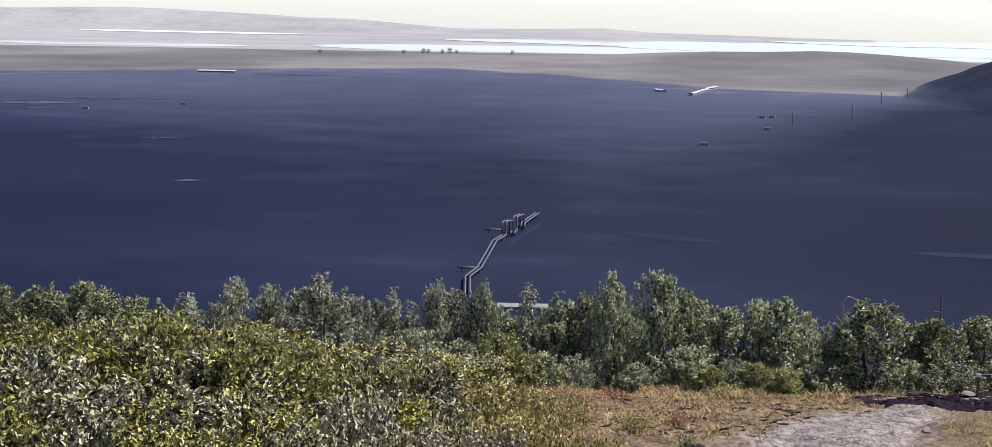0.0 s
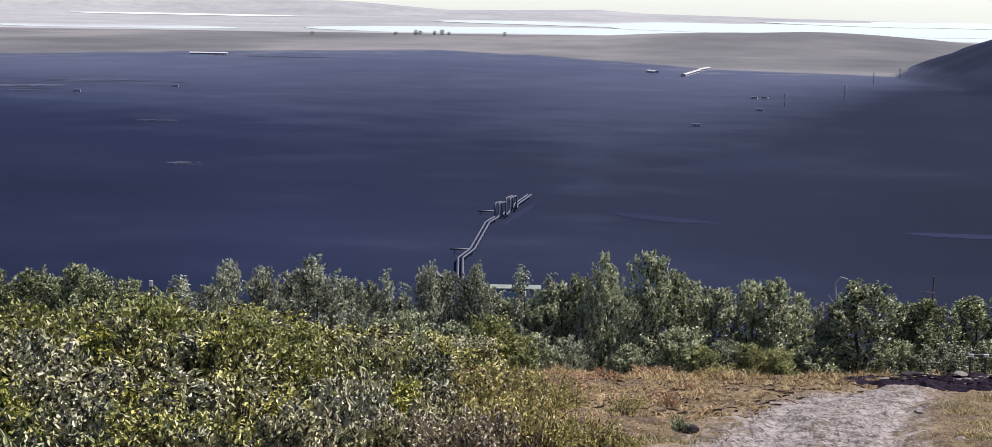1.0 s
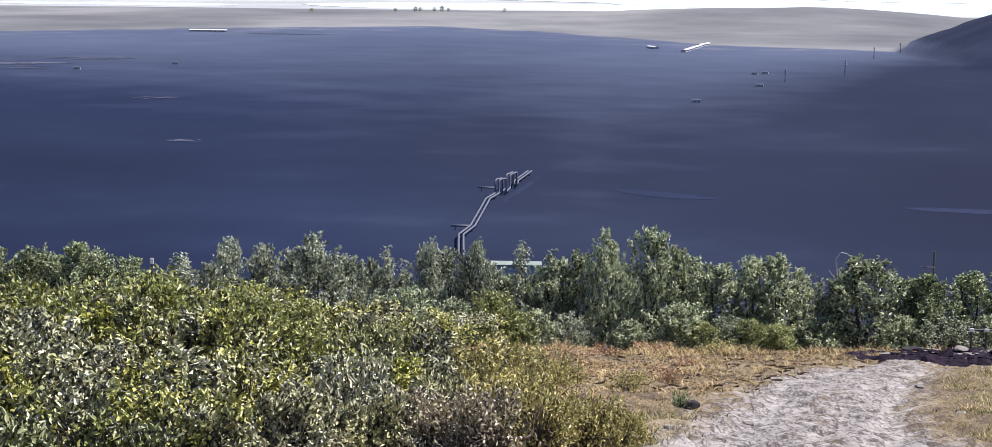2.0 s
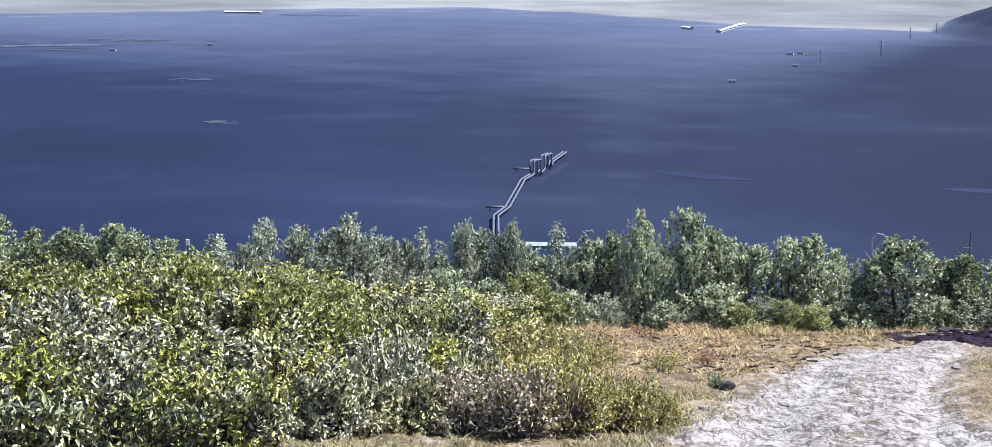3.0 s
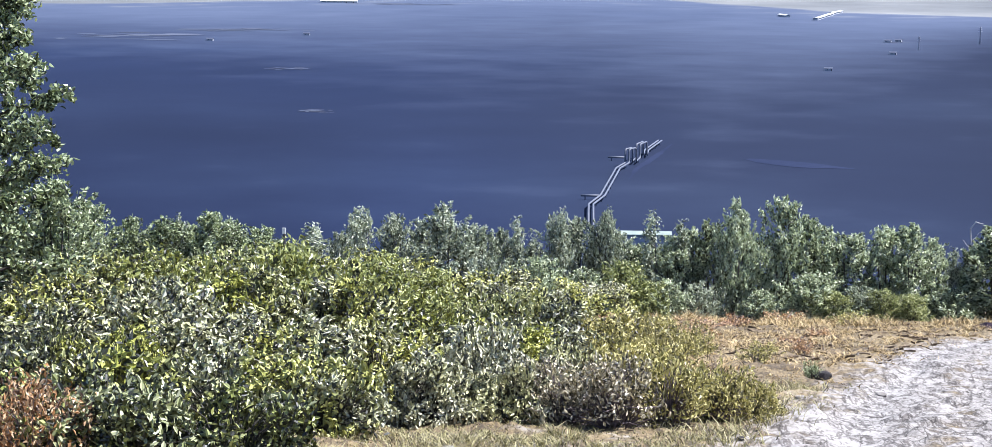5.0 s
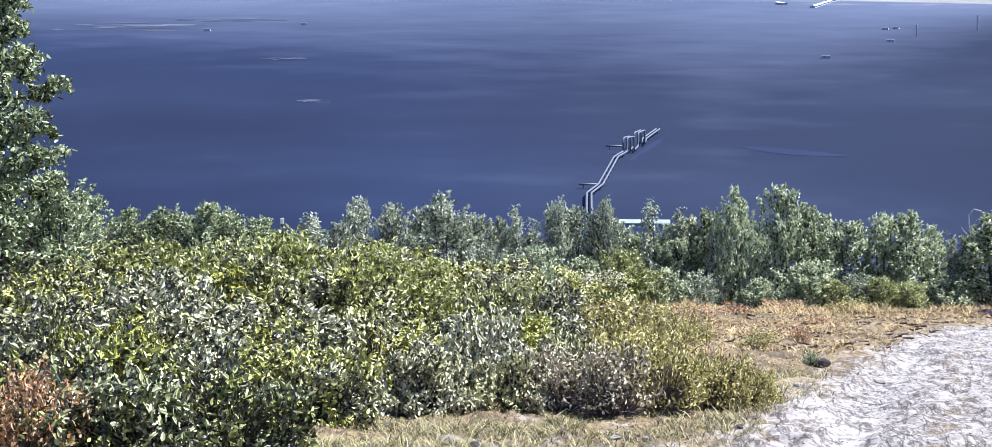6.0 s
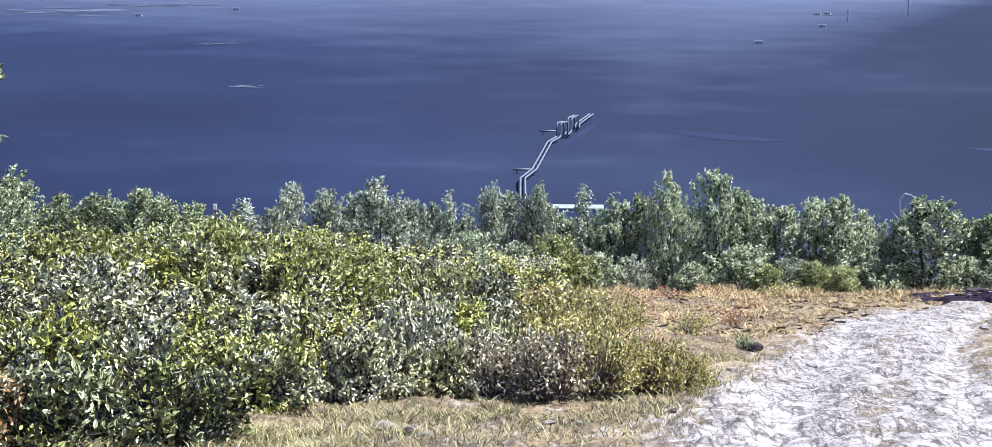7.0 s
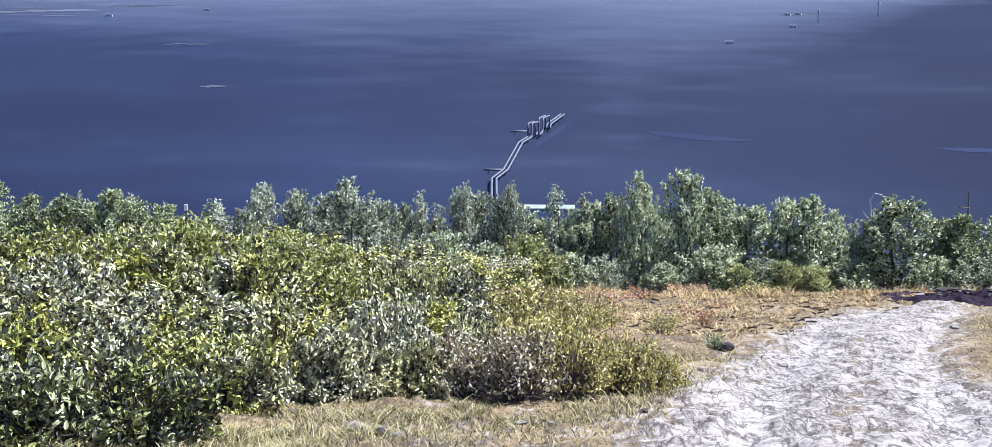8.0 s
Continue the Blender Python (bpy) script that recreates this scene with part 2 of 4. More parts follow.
def water_material(name, rough, dark, light):
    m, n, l, b = material(name, rough, 0.0, 0.5)
    l.new(ramp(n, l, noise_node(n, l, 0.01, 3, place_coord(n)), [(0.4, dark), (0.6, light)]), b.inputs["Base Color"])
    b.inputs["IOR"].default_value = 1.33
    return m


# Sky glare on the lake is painted in as whitish base colours.
WATER, RIPPLED = water_material("glare_white_water", 0.03, (0.42, 0.40, 0.39), (0.50, 0.48, 0.47)), water_material("glare_white_strip", 0.3, (0.70, 0.68, 0.66), (0.80, 0.78, 0.76))


# ---- the lie of the land ----
FLOOR = -73.25
CENTRE_Y, CENTRE_X = (0, 14, 17, 20, 28, 38, 43, 48, 52, 60), (2.0, 2.4, 2.7, 3.15, 4.5, 6.75, 8.2, 10.0, 11.6, 15.0)
HALF_Y, HALF_W = (0, 14, 20, 28, 38, 42, 45, 48, 60), (1.6, 1.6, 1.35, 1.15, 1.15, 1.1, 0.6, -0.7, -1.0)


CREST_U, CREST_H = (-0.4, -0.23, -0.113, -0.025, 0.05, 0.08, 0.146, 0.18, 0.222, 0.3), (1, 1.5, 6, 8.4, 11, 15, 20, 17.6, 9, 3)
OPEN_U, OPEN_Y = (-0.4, -0.23, -0.12, -0.025, 0.02, 0.06, 0.10, 0.19, 0.3), (2000, 2055, 2200, 2330, 2230, 2080, 1950, 1850, 1800)


def smooth(a, b, v):
    t = np.clip((v - a) / (b - a), 0, 1)
    return t * t * (3 - 2 * t)


LATTICE = np.random.RandomState(2).uniform(-1, 1, (128, 128))


def waves(x, y, scale, seed):
    """A soft, irregular height field with features about as long as scale, about -1 to 1."""
    out, f, amp = 0, 1.0 / scale, 1.0
    a = seed * 0.61
    u, v = np.asarray(x) * math.cos(a) - np.asarray(y) * math.sin(a), np.asarray(x) * math.sin(a) + np.asarray(y) * math.cos(a)
    for k in range(3):
        p, q = u * f * 1.7 + seed * 13.7 + k * 31.3, v * f * 1.7 + seed * 7.1 + k * 17.9
        i, j = np.floor(p).astype(int), np.floor(q).astype(int)
        s, t = p - i, q - j
        s, t = s * s * (3 - 2 * s), t * t * (3 - 2 * t)
        g = lambda di, dj: LATTICE[(i + di) % 128, (j + dj) % 128]
        out = out + amp * ((g(0, 0) * (1 - s) + g(1, 0) * s) * (1 - t) + (g(0, 1) * (1 - s) + g(1, 1) * s) * t)
        f, amp = f * 2.1, amp * 0.5
    return out


def track_place(x, y):
    """Distance from the track's middle, and its half width."""
    return x - np.interp(y, CENTRE_Y, CENTRE_X), np.interp(y, HALF_Y, HALF_W)


def rut_depth(d, w):
    """1 in the two wheel ruts, fading out at their sides and where the track ends."""
    return np.exp(-((np.abs(d) - 0.85) / 0.26) ** 2) * (w > 0)


def height(x, y):
    x, y = np.asarray(x, float), np.asarray(y, float)
    near = np.where(y > 0, -0.15 * y, -0.15 * np.maximum(y, -12) * 0.6)
    steep = -9.3 - 0.172 * (y - 62)
    z = np.where(y < 62, near, np.maximum(steep, FLOOR))
    d, w = track_place(x, y)
    rut = rut_depth(d, w)
    fore = (y > 6) & (y < 60)
    rough = 0.075 * np.abs(waves(x, y * 0.4, 0.7, 5)) + 0.04 * np.abs(waves(x, y * 0.5, 0.38, 11)) + 0.02 * waves(x * 1.2, y * 0.85, 1.6, 3)
    z = z + np.where(fore, -0.05 * rut + rough * (1 - 0.35 * rut) + 0.06 * waves(x, y, 5, 8), 0)
    crest = np.interp(x / np.maximum(y, 1), CREST_U, CREST_H)
    rise = np.exp(-((y - 2650) / 280) ** 2)
    z = z + rise * (crest + 1.2 * waves(x, y, 260, 4))
    bluff = np.clip(1 - np.hypot((x - 585) / 240, (y - 1800) / 330), 0, 1) ** 0.85
    z = z + 88 * bluff * (1 + 0.12 * waves(x, y, 60, 9))
    top = np.interp(x, (-1400, -1100, -850, -560, -337, -99, 60, 238, 350, 620, 900), (38, 38, 40, 32, 25, 9, 11, 15, 8, 4, 0))
    z = z + smooth(4420, 4780, y + 60 * waves(x, y, 500, 31)) * top * (1 + 0.07 * waves(x, y * 0.3, 420, 14))
    return z


def h(x, y):
    return float(height(x, y))


def mesh_object(name, verts, faces, mats, parent=None, shade=False, index=None):
    me = bpy.data.meshes.new(name)
    me.from_pydata([tuple(v) for v in verts] if not isinstance(verts, list) else verts, [], faces if isinstance(faces, list) else faces.tolist())
    for m in mats if isinstance(mats, (list, tuple)) else (mats,):
        me.materials.append(m)
    if index is not None:
        me.polygons.foreach_set("material_index", np.asarray(index, np.int32))
    if shade:
        me.polygons.foreach_set("use_smooth", np.ones(len(me.polygons), bool))
    me.update()
    ob = new(name, me)
    if parent is not None:
        ob.parent = parent
    return ob


def steps(*spans):
    out = []
    for a, b, d in spans:
        out += list(np.arange(a, b, d))
    return np.array(out + [spans[-1][1]])


def ground():
    ys = steps((-60, 10, 3.5), (10, 14, 0.5), (14, 16, 0.1), (16, 30, 0.06), (30, 48, 0.11), (48, 64, 0.35), (64, 200, 6), (200, 640, 12), (640, 1600, 16), (1600, 2700, 14), (2700, 4300, 40), (4300, 4960, 22))
    us = steps((-1.0, -0.28, 0.06), (-0.28, -0.04, 0.006), (-0.04, 0.22, 0.0028), (0.22, 1.0, 0.06))
    X = us[None, :] * (np.maximum(ys, 0) + 8)[:, None] * np.where(ys < 10, 1.6, 1.0)[:, None]
    Y = np.repeat(ys[:, None], len(us), 1)
    Z = height(X, Y)
    d, w = track_place(X, Y)
    wear = smooth(1.35, -0.7, np.abs(d) - w + 0.4 * smooth(0, 0.6, d) * smooth(17, 26, Y)) * smooth(54, 44, Y) * (1 - 0.3 * np.exp(-(d / 0.32) ** 2))
    wear = np.maximum(wear, (0.3 + 0.4 * smooth(0.4, 1.6, X)) * smooth(21, 17.5, Y) * smooth(-3.4, -1.0, X))
    nr, nc = X.shape
    verts = np.stack([X, Y, Z], 2).reshape(-1, 3)
    i = (np.arange(nr - 1)[:, None] * nc + np.arange(nc - 1)[None, :]).reshape(-1)
    faces = np.stack([i, i + 1, i + 1 + nc, i + nc], 1)
    cx, cy = verts[faces].mean(1)[:, 0], verts[faces].mean(1)[:, 1]
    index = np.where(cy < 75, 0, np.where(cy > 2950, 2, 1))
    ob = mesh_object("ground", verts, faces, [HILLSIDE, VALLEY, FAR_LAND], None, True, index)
    limit = np.interp(X / np.maximum(Y, 1), OPEN_U, OPEN_Y) + 40 * waves(X, Y * 0.3, 300, 17)
    # The first term also spreads the painted haze down the upper valley.
    openness = 0.5 * smooth(0, 1, 1 + (Y - limit + 40) / np.interp(X / np.maximum(Y, 1), (-0.25, -0.08, 0.05, 0.13, 0.19, 0.25), (900, 1500, 1550, 950, 450, 150))) + 0.5 * smooth(-60, 60, Y - limit)
    openness = np.minimum(openness, 0.06 + 0.94 * smooth(0.9, 0.98, np.hypot((X - 585) / 240, (Y - 1800) / 330)))
    openness = openness * (1 - 0.7 * smooth(0.155, 0.215, X / np.maximum(Y, 1)) * smooth(1950, 1700, Y))
    o = ob.data.attributes.new("open", "FLOAT", "POINT")
    o.data.foreach_set("value", openness.reshape(-1).astype(np.float32))
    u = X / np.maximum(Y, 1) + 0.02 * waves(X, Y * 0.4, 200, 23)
    # Painted cloud shade and haze: darker scrub towards the right and lower left.
    shaded = 0.75 * smooth(0.10, 0.24, u) * smooth(1500, 800, Y) + 0.85 * smooth(-0.07, -0.16, u) * smooth(1100, 720, Y)
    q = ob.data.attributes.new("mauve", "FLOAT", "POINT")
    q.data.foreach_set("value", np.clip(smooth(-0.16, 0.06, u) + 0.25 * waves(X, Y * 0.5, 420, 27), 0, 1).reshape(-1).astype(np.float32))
    k = ob.data.attributes.new("shaded", "FLOAT", "POINT")
    k.data.foreach_set("value", shaded.reshape(-1).astype(np.float32))
    r = ob.data.attributes.new("rut", "FLOAT", "POINT")
    r.data.foreach_set("value", (rut_depth(d, w) * smooth(50, 44, Y)).reshape(-1).astype(np.float32))
    a = ob.data.attributes.new("worn", "FLOAT", "POINT")
    a.data.foreach_set("value", wear.reshape(-1).astype(np.float32))
    tagged(ob, "hillside with a rutted dirt track above a dark shaded scrub valley", "ground", kind="structure")


ground()


def lake(name, near, far, x0, x1, seed, label, mat=WATER, lift=0.6):
    """A sheet of water between two wandering shores."""
    n = 60
    xs = np.linspace(x0, x1, n)
    ends = np.sqrt(np.clip(np.minimum((xs - x0), (x1 - xs)) / (0.22 * (x1 - x0)), 0, 1))
    mid, half = (near + far) / 2, (far - near) / 2
    lo = mid - half * ends * (1 + 0.16 * waves(xs, xs * 0, 260, seed))
    hi = mid + half * ends * (1 + 0.16 * waves(xs, xs * 0, 310, seed + 1))
    z = FLOOR + lift
    verts = [(x, y, z) for x, y in zip(xs, lo)] + [(x, y, z) for x, y in zip(xs, hi)]
    faces = [(i, i + 1, n + i + 1, n + i) for i in range(n - 1)]
    tagged(mesh_object(name, verts, faces, mat), label, "lake", kind="structure")


lake("water", 3720, 4280, -110, 1400, 3, "wide lake shining white under the hazy sky")
lake("water", 3040, 3560, -290, 900, 5, "near arm of the lake, shining white")
lake("water", 3330, 4000, 200, 1500, 12, "open water joining the arms of the lake", WATER, 0.75)
lake("water", 4150, 4920, 560, 1700, 16, "far reach of the lake under the hazy sky", WATER, 0.9)
lake("water", 3060, 3260, -740, -370, 7, "narrow bay of the lake, shining pale")
lake("water", 4160, 4330, -830, -380, 9, "far strip of the lake below pale hills", RIPPLED)


# ---- building blocks for things ----
def base(name, x, y, z=None, turn=0.0):
    ob = new(name)
    ob.empty_display_size = 0.2
    ob.matrix_basis = pose(x, y, h(x, y) if z is None else z, 0, 0, turn)
    return ob


def part(name, bm, mat, parent, label="", shade=False):
    me = bpy.data.meshes.new(name)
    bm.to_mesh(me)
    bm.free()
    me.materials.append(mat)
    if shade:
        me.polygons.foreach_set("use_smooth", np.ones(len(me.polygons), bool))
    ob = new(name, me)
    ob.parent = parent
    if label:
        ob["label"] = label
    return ob


def box(bm, size, centre, turn=0.0, bevel=0.0):
    r = bmesh.ops.create_cube(bm, size=1.0, matrix=Matrix.LocRotScale(centre, Euler((0, 0, radians(turn))), size))
    if bevel:
        bmesh.ops.bevel(bm, geom=list({e for v in r["verts"] for e in v.link_edges}), offset=bevel, segments=1, affect="EDGES")


def tube(bm, pts, radii, sides=6):
    """A bent, tapering tube through the points, closed at both ends."""
    rings, u = [], None
    for i, p in enumerate(pts):
        p = Vector(p)
        a, b = Vector(pts[max(i - 1, 0)]), Vector(pts[min(i + 1, len(pts) - 1)])
        d = (b - a).normalized()
        if u is None:
            u = d.cross(Vector((0, 0, 1)) if abs(d.z) < 0.9 else Vector((1, 0, 0)))
        u = (u - d * u.dot(d)).normalized()
        w = d.cross(u)
        r = radii[i] if isinstance(radii, (list, tuple)) else radii
        rings.append([bm.verts.new(p + (u * math.cos(k * 6.2832 / sides) + w * math.sin(k * 6.2832 / sides)) * r) for k in range(sides)])
    for s, t in zip(rings, rings[1:]):
        for k in range(sides):
            bm.faces.new((s[k], s[(k + 1) % sides], t[(k + 1) % sides], t[k]))
    bm.faces.new(rings[0][::-1])
    bm.faces.new(rings[-1])


def elbows(pts, r):
    """The points with each corner rounded off over the length r."""
    out = [pts[0]]
    for a, b, c in zip(pts, pts[1:], pts[2:]):
        p, q = b + (a - b).normalized() * r, b + (c - b).normalized() * r
        out += [p, p * 0.25 + b * 0.5 + q * 0.25, q]
    return out + [pts[-1]]


def leaf_mesh(name, rng, centres, along, length, width, mat, parent, broad=False):
    """Many small leaves creased along the midrib, set round the shoots that carry them; broad ones are oval, the others kites."""
    n = len(centres)
    way = along * 0.55 + rng.normal(0, 0.55, (n, 3)) + np.array([0, 0, 0.1])
    way /= np.linalg.norm(way, axis=1)[:, None]
    face = rng.normal(0, 0.75, (n, 3)) + np.array([0, 0, 0.42])
    face -= way * (face * way).sum(1)[:, None]
    face /= np.linalg.norm(face, axis=1)[:, None]
    side = np.cross(way, face)
    L = (length * rng.uniform(0.6, 1.25, n))[:, None]
    W = (width * rng.uniform(0.7, 1.2, n))[:, None]

    def at(u, v):
        return centres + way * L * (u - 0.5) + side * W * v + face * (np.abs(v) * W * 0.45 - L * 0.2 * u * u)

    i = np.arange(n)
    if broad:
        ring = [at(0, 0), at(0.28, 0.46), at(0.68, 0.42), at(1, 0), at(0.68, -0.42), at(0.28, -0.46)]
        i = i * 6
        faces = np.concatenate([np.stack([i, i + 1, i + 2, i + 3], 1), np.stack([i, i + 3, i + 4, i + 5], 1)])
    else:
        ring = [at(0, 0), at(0.45, 0.5), at(1, 0), at(0.45, -0.5)]
        i = i * 4
        faces = np.concatenate([np.stack([i, i + 1, i + 2], 1), np.stack([i, i + 2, i + 3], 1)])
    return mesh_object(name, np.stack(ring, 1).reshape(-1, 3), faces, mat, parent)


def leafy_shoots(rng, tips, ways, length, per, spread):
    """Leaf places along shoots that end at the tips: narrow at the tip and fuller below, with gaps between the shoots."""
    k = len(tips)
    m = np.maximum(3, rng.poisson(per, k))
    tip, way = np.repeat(tips, m, 0), np.repeat(ways, m, 0)
    far = np.repeat(length * rng.uniform(0.6, 1.35, k), m)[:, None]
    u = rng.uniform(0, 1, (m.sum(), 1)) ** 0.85
    p = tip - way * far * u + rng.normal(0, 1, tip.shape) * spread * (0.35 + 0.9 * u ** 0.6)
    out = way + rng.normal(0, 0.3, way.shape)
    ok = p[:, 2] > 0.02
    return p[ok], out[ok]


def bushy_tree(name, seed, tall, wide, leaf, mat, shoots, per, length=0.5, spread=0.05, stems=4, bare=0.03, peak=0.5):
    """A small tree of several upright stems, with a crown of many rising leafy shoots; wide is the crown's width."""
    rng = np.random.RandomState(seed)
    tree = new(name)
    a, f = rng.uniform(0, 6.283, shoots), bare + (1 - bare) * rng.uniform(0.02, 1, shoots) ** 0.95
    phase = rng.uniform(0, 6.283, 4)
    lump = 1 + 0.22 * np.sin(3 * a + 7 * f + phase[0]) + 0.16 * np.sin(5 * a - 11 * f + phase[1])
    g = np.clip((f - bare) / (1 - bare), 0, 1)
    girth = np.where(g < peak, 0.85 + 0.15 * g / peak, np.sqrt(np.clip(1 - ((g - peak) / (1 - peak)) ** 2.2, 0, 1)) + 0.05)
    q = rng.uniform(0.2, 1, shoots) ** 0.5 * rng.uniform(0.9, 1.15, shoots)
    r = wide / 2 * girth * lump * q
    tips = np.stack([np.cos(a) * r, np.sin(a) * r, f * tall], 1)
    ways = np.stack([np.cos(a) * 0.7 * q, np.sin(a) * 0.7 * q, np.full(shoots, 0.9)], 1) + rng.normal(0, 0.25, (shoots, 3))
    ways /= np.linalg.norm(ways, axis=1)[:, None]
    owner = np.floor(a / 6.2832 * stems).astype(int) % stems
    for s in range(stems):
        b = (s + 0.5) * 6.283 / stems + rng.uniform(-0.4, 0.4)
        top = Vector((math.cos(b) * wide * 0.17, math.sin(b) * wide * 0.17, tall * rng.uniform(0.72, 0.9)))
        mid = Vector((top.x * 0.75 + rng.normal(0, 0.04), top.y * 0.75 + rng.normal(0, 0.04), top.z * 0.5))
        bm = bmesh.new()
        tube(bm, [(math.cos(b) * 0.04, math.sin(b) * 0.04, -0.1), mid * 0.5, mid, top], [0.016 * tall, 0.013 * tall, 0.009 * tall, 0.003], 5)
        for k in np.nonzero(owner == s)[0][::3]:
            end = Vector(tips[k] - ways[k] * length * 0.5)
            z = max(0.15, min(end.z - 0.25, top.z))
            p = mid.lerp(top, (z - mid.z) / (top.z - mid.z)) if z > mid.z else mid * (z / mid.z)
            tube(bm, [p, p.lerp(end, 0.5) + Vector((0, 0, -0.05)), end], [0.011, 0.008, 0.003], 3)
        part("stem", bm, BARK, tree)
    p, o = leafy_shoots(rng, tips, ways, length, per, spread)
    leaf_mesh("crown", rng, p, o, leaf, leaf * 0.42, mat, tree)
    return tree


def shrub(name, seed, tall, wide, leaf, mat, shoots, per, length=0.3, spread=0.05, sticks=26, stick_mat=None, low=0.0, broad=False):
    """A dense, rounded shrub: lobes of leafy shoots on thin stems that fork from the ground; wide is its radius."""
    rng = np.random.RandomState(seed)
    bush = new(name)
    lobes = [((0, 0, tall * 0.38), (wide * 0.55, wide * 0.55, tall * 0.45)), ((0, 0, tall * 0.2), (wide * 0.95, wide * 0.95, tall * 0.22))]
    for k in range(9):
        a, q = k * 0.7 + rng.uniform(-0.25, 0.25), rng.uniform(0.25, 0.75)
        r = wide * rng.uniform(0.22, 0.36)
        lobes.append(((math.cos(a) * wide * q, math.sin(a) * wide * q, tall * rng.uniform(0.45, 0.78) * (1.1 - 0.5 * q)), (r, r, r * 0.85)))
    total = sum(r[0] * r[1] for _, r in lobes)
    tips, ways = [], []
    for c, r in lobes:
        k = max(3, int(shoots * r[0] * r[1] / total))
        d = rng.normal(0, 1, (k, 3))
        d[:, 2] = d[:, 2] * 0.9 + 0.25
        d /= np.linalg.norm(d, axis=1)[:, None]
        tips.append(np.array(c) + d * np.array(r) * rng.uniform(0.6, 1.1, (k, 1)))
        ways.append(d * 0.7 + np.array([0, 0, 0.6]) + rng.normal(0, 0.3, (k, 3)))
    tips, ways = np.concatenate(tips), np.concatenate(ways)
    ways /= np.linalg.norm(ways, axis=1)[:, None]
    p, o = leafy_shoots(rng, tips, ways, length, per, spread)
    high = p[:, 2] > low * tall * rng.uniform(0.3, 1.3, len(p))
    p, o = p[high], o[high]
    bm = bmesh.new()
    for k in rng.permutation(len(tips))[:sticks]:
        tip = Vector(tips[k])
        mid = Vector((tip.x * 0.45, tip.y * 0.45, tip.z * 0.6)) + Vector(rng.normal(0, 0.04, 3))
        tube(bm, [(tip.x * 0.12, tip.y * 0.12, -0.06), mid, tip], [0.010, 0.006, 0.002], 4)
    part("branchwork", bm, stick_mat or BARK, bush)
    leaf_mesh("foliage", rng, p, o, leaf, leaf * 0.5, mat, bush, broad)
    return bush


def set_out(kinds, rows, seed, labels, category, group, vary=0.0):
    """Copies of a few model plants at (x, y, height, width) places; the models are used first."""
    rng = random.Random(seed)
    for k, (x, y, tall, wide) in enumerate(rows):
        ob, t0, w0 = kinds[k % len(kinds)]
        m = pose(x, y, h(x, y), 0, 0, rng.uniform(0, 360))
        c = copy_thing(ob, m) if ob.get("used") else ob
        ob["used"] = 1
        s, q = rng.uniform(1 - vary, 1 + vary), rng.uniform(1 - vary, 1 + vary)
        c.matrix_basis = m @ Matrix.Diagonal((wide * q / w0, wide * q / w0, tall * s / t0, 1))
        tagged(c, labels[k % len(labels)], category, group)
    for ob, _, _ in kinds:
        if not ob.get("used"):
            for o in (*ob.children, ob):
                bpy.data.objects.remove(o)


def models(make, name, count, seed, tall, wide, *rest, **more):
    return [(make(name, seed + k, tall, wide, *rest, **more), tall, wide) for k in range(count)]


# ---- the row of small trees at the edge of the clearing ----
TREE_LABEL = ["small bushy green tree at the edge of the clearing"]
GREY_LABEL = ["small grey-green tree with dense fine leaves"]
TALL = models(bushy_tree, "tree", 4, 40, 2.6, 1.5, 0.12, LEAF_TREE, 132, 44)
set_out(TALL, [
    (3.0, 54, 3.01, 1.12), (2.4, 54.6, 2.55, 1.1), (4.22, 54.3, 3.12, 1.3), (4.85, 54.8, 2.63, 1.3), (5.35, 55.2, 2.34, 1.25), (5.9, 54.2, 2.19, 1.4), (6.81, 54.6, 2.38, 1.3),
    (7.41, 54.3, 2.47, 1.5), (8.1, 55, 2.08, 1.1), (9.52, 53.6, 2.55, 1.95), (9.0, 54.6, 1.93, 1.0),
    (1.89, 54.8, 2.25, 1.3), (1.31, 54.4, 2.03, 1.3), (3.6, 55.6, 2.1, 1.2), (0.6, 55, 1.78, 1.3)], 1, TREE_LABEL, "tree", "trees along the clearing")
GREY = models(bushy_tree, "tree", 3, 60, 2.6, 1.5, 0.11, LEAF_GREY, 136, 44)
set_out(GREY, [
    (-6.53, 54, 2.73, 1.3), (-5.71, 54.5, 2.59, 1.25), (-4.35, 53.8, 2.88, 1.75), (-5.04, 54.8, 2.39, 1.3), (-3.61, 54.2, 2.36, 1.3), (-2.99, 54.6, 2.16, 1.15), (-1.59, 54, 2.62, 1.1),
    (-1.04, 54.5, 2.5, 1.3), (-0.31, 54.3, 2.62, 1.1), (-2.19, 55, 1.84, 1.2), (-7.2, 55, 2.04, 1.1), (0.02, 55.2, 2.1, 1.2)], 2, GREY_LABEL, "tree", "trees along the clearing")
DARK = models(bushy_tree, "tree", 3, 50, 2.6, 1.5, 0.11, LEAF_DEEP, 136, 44)
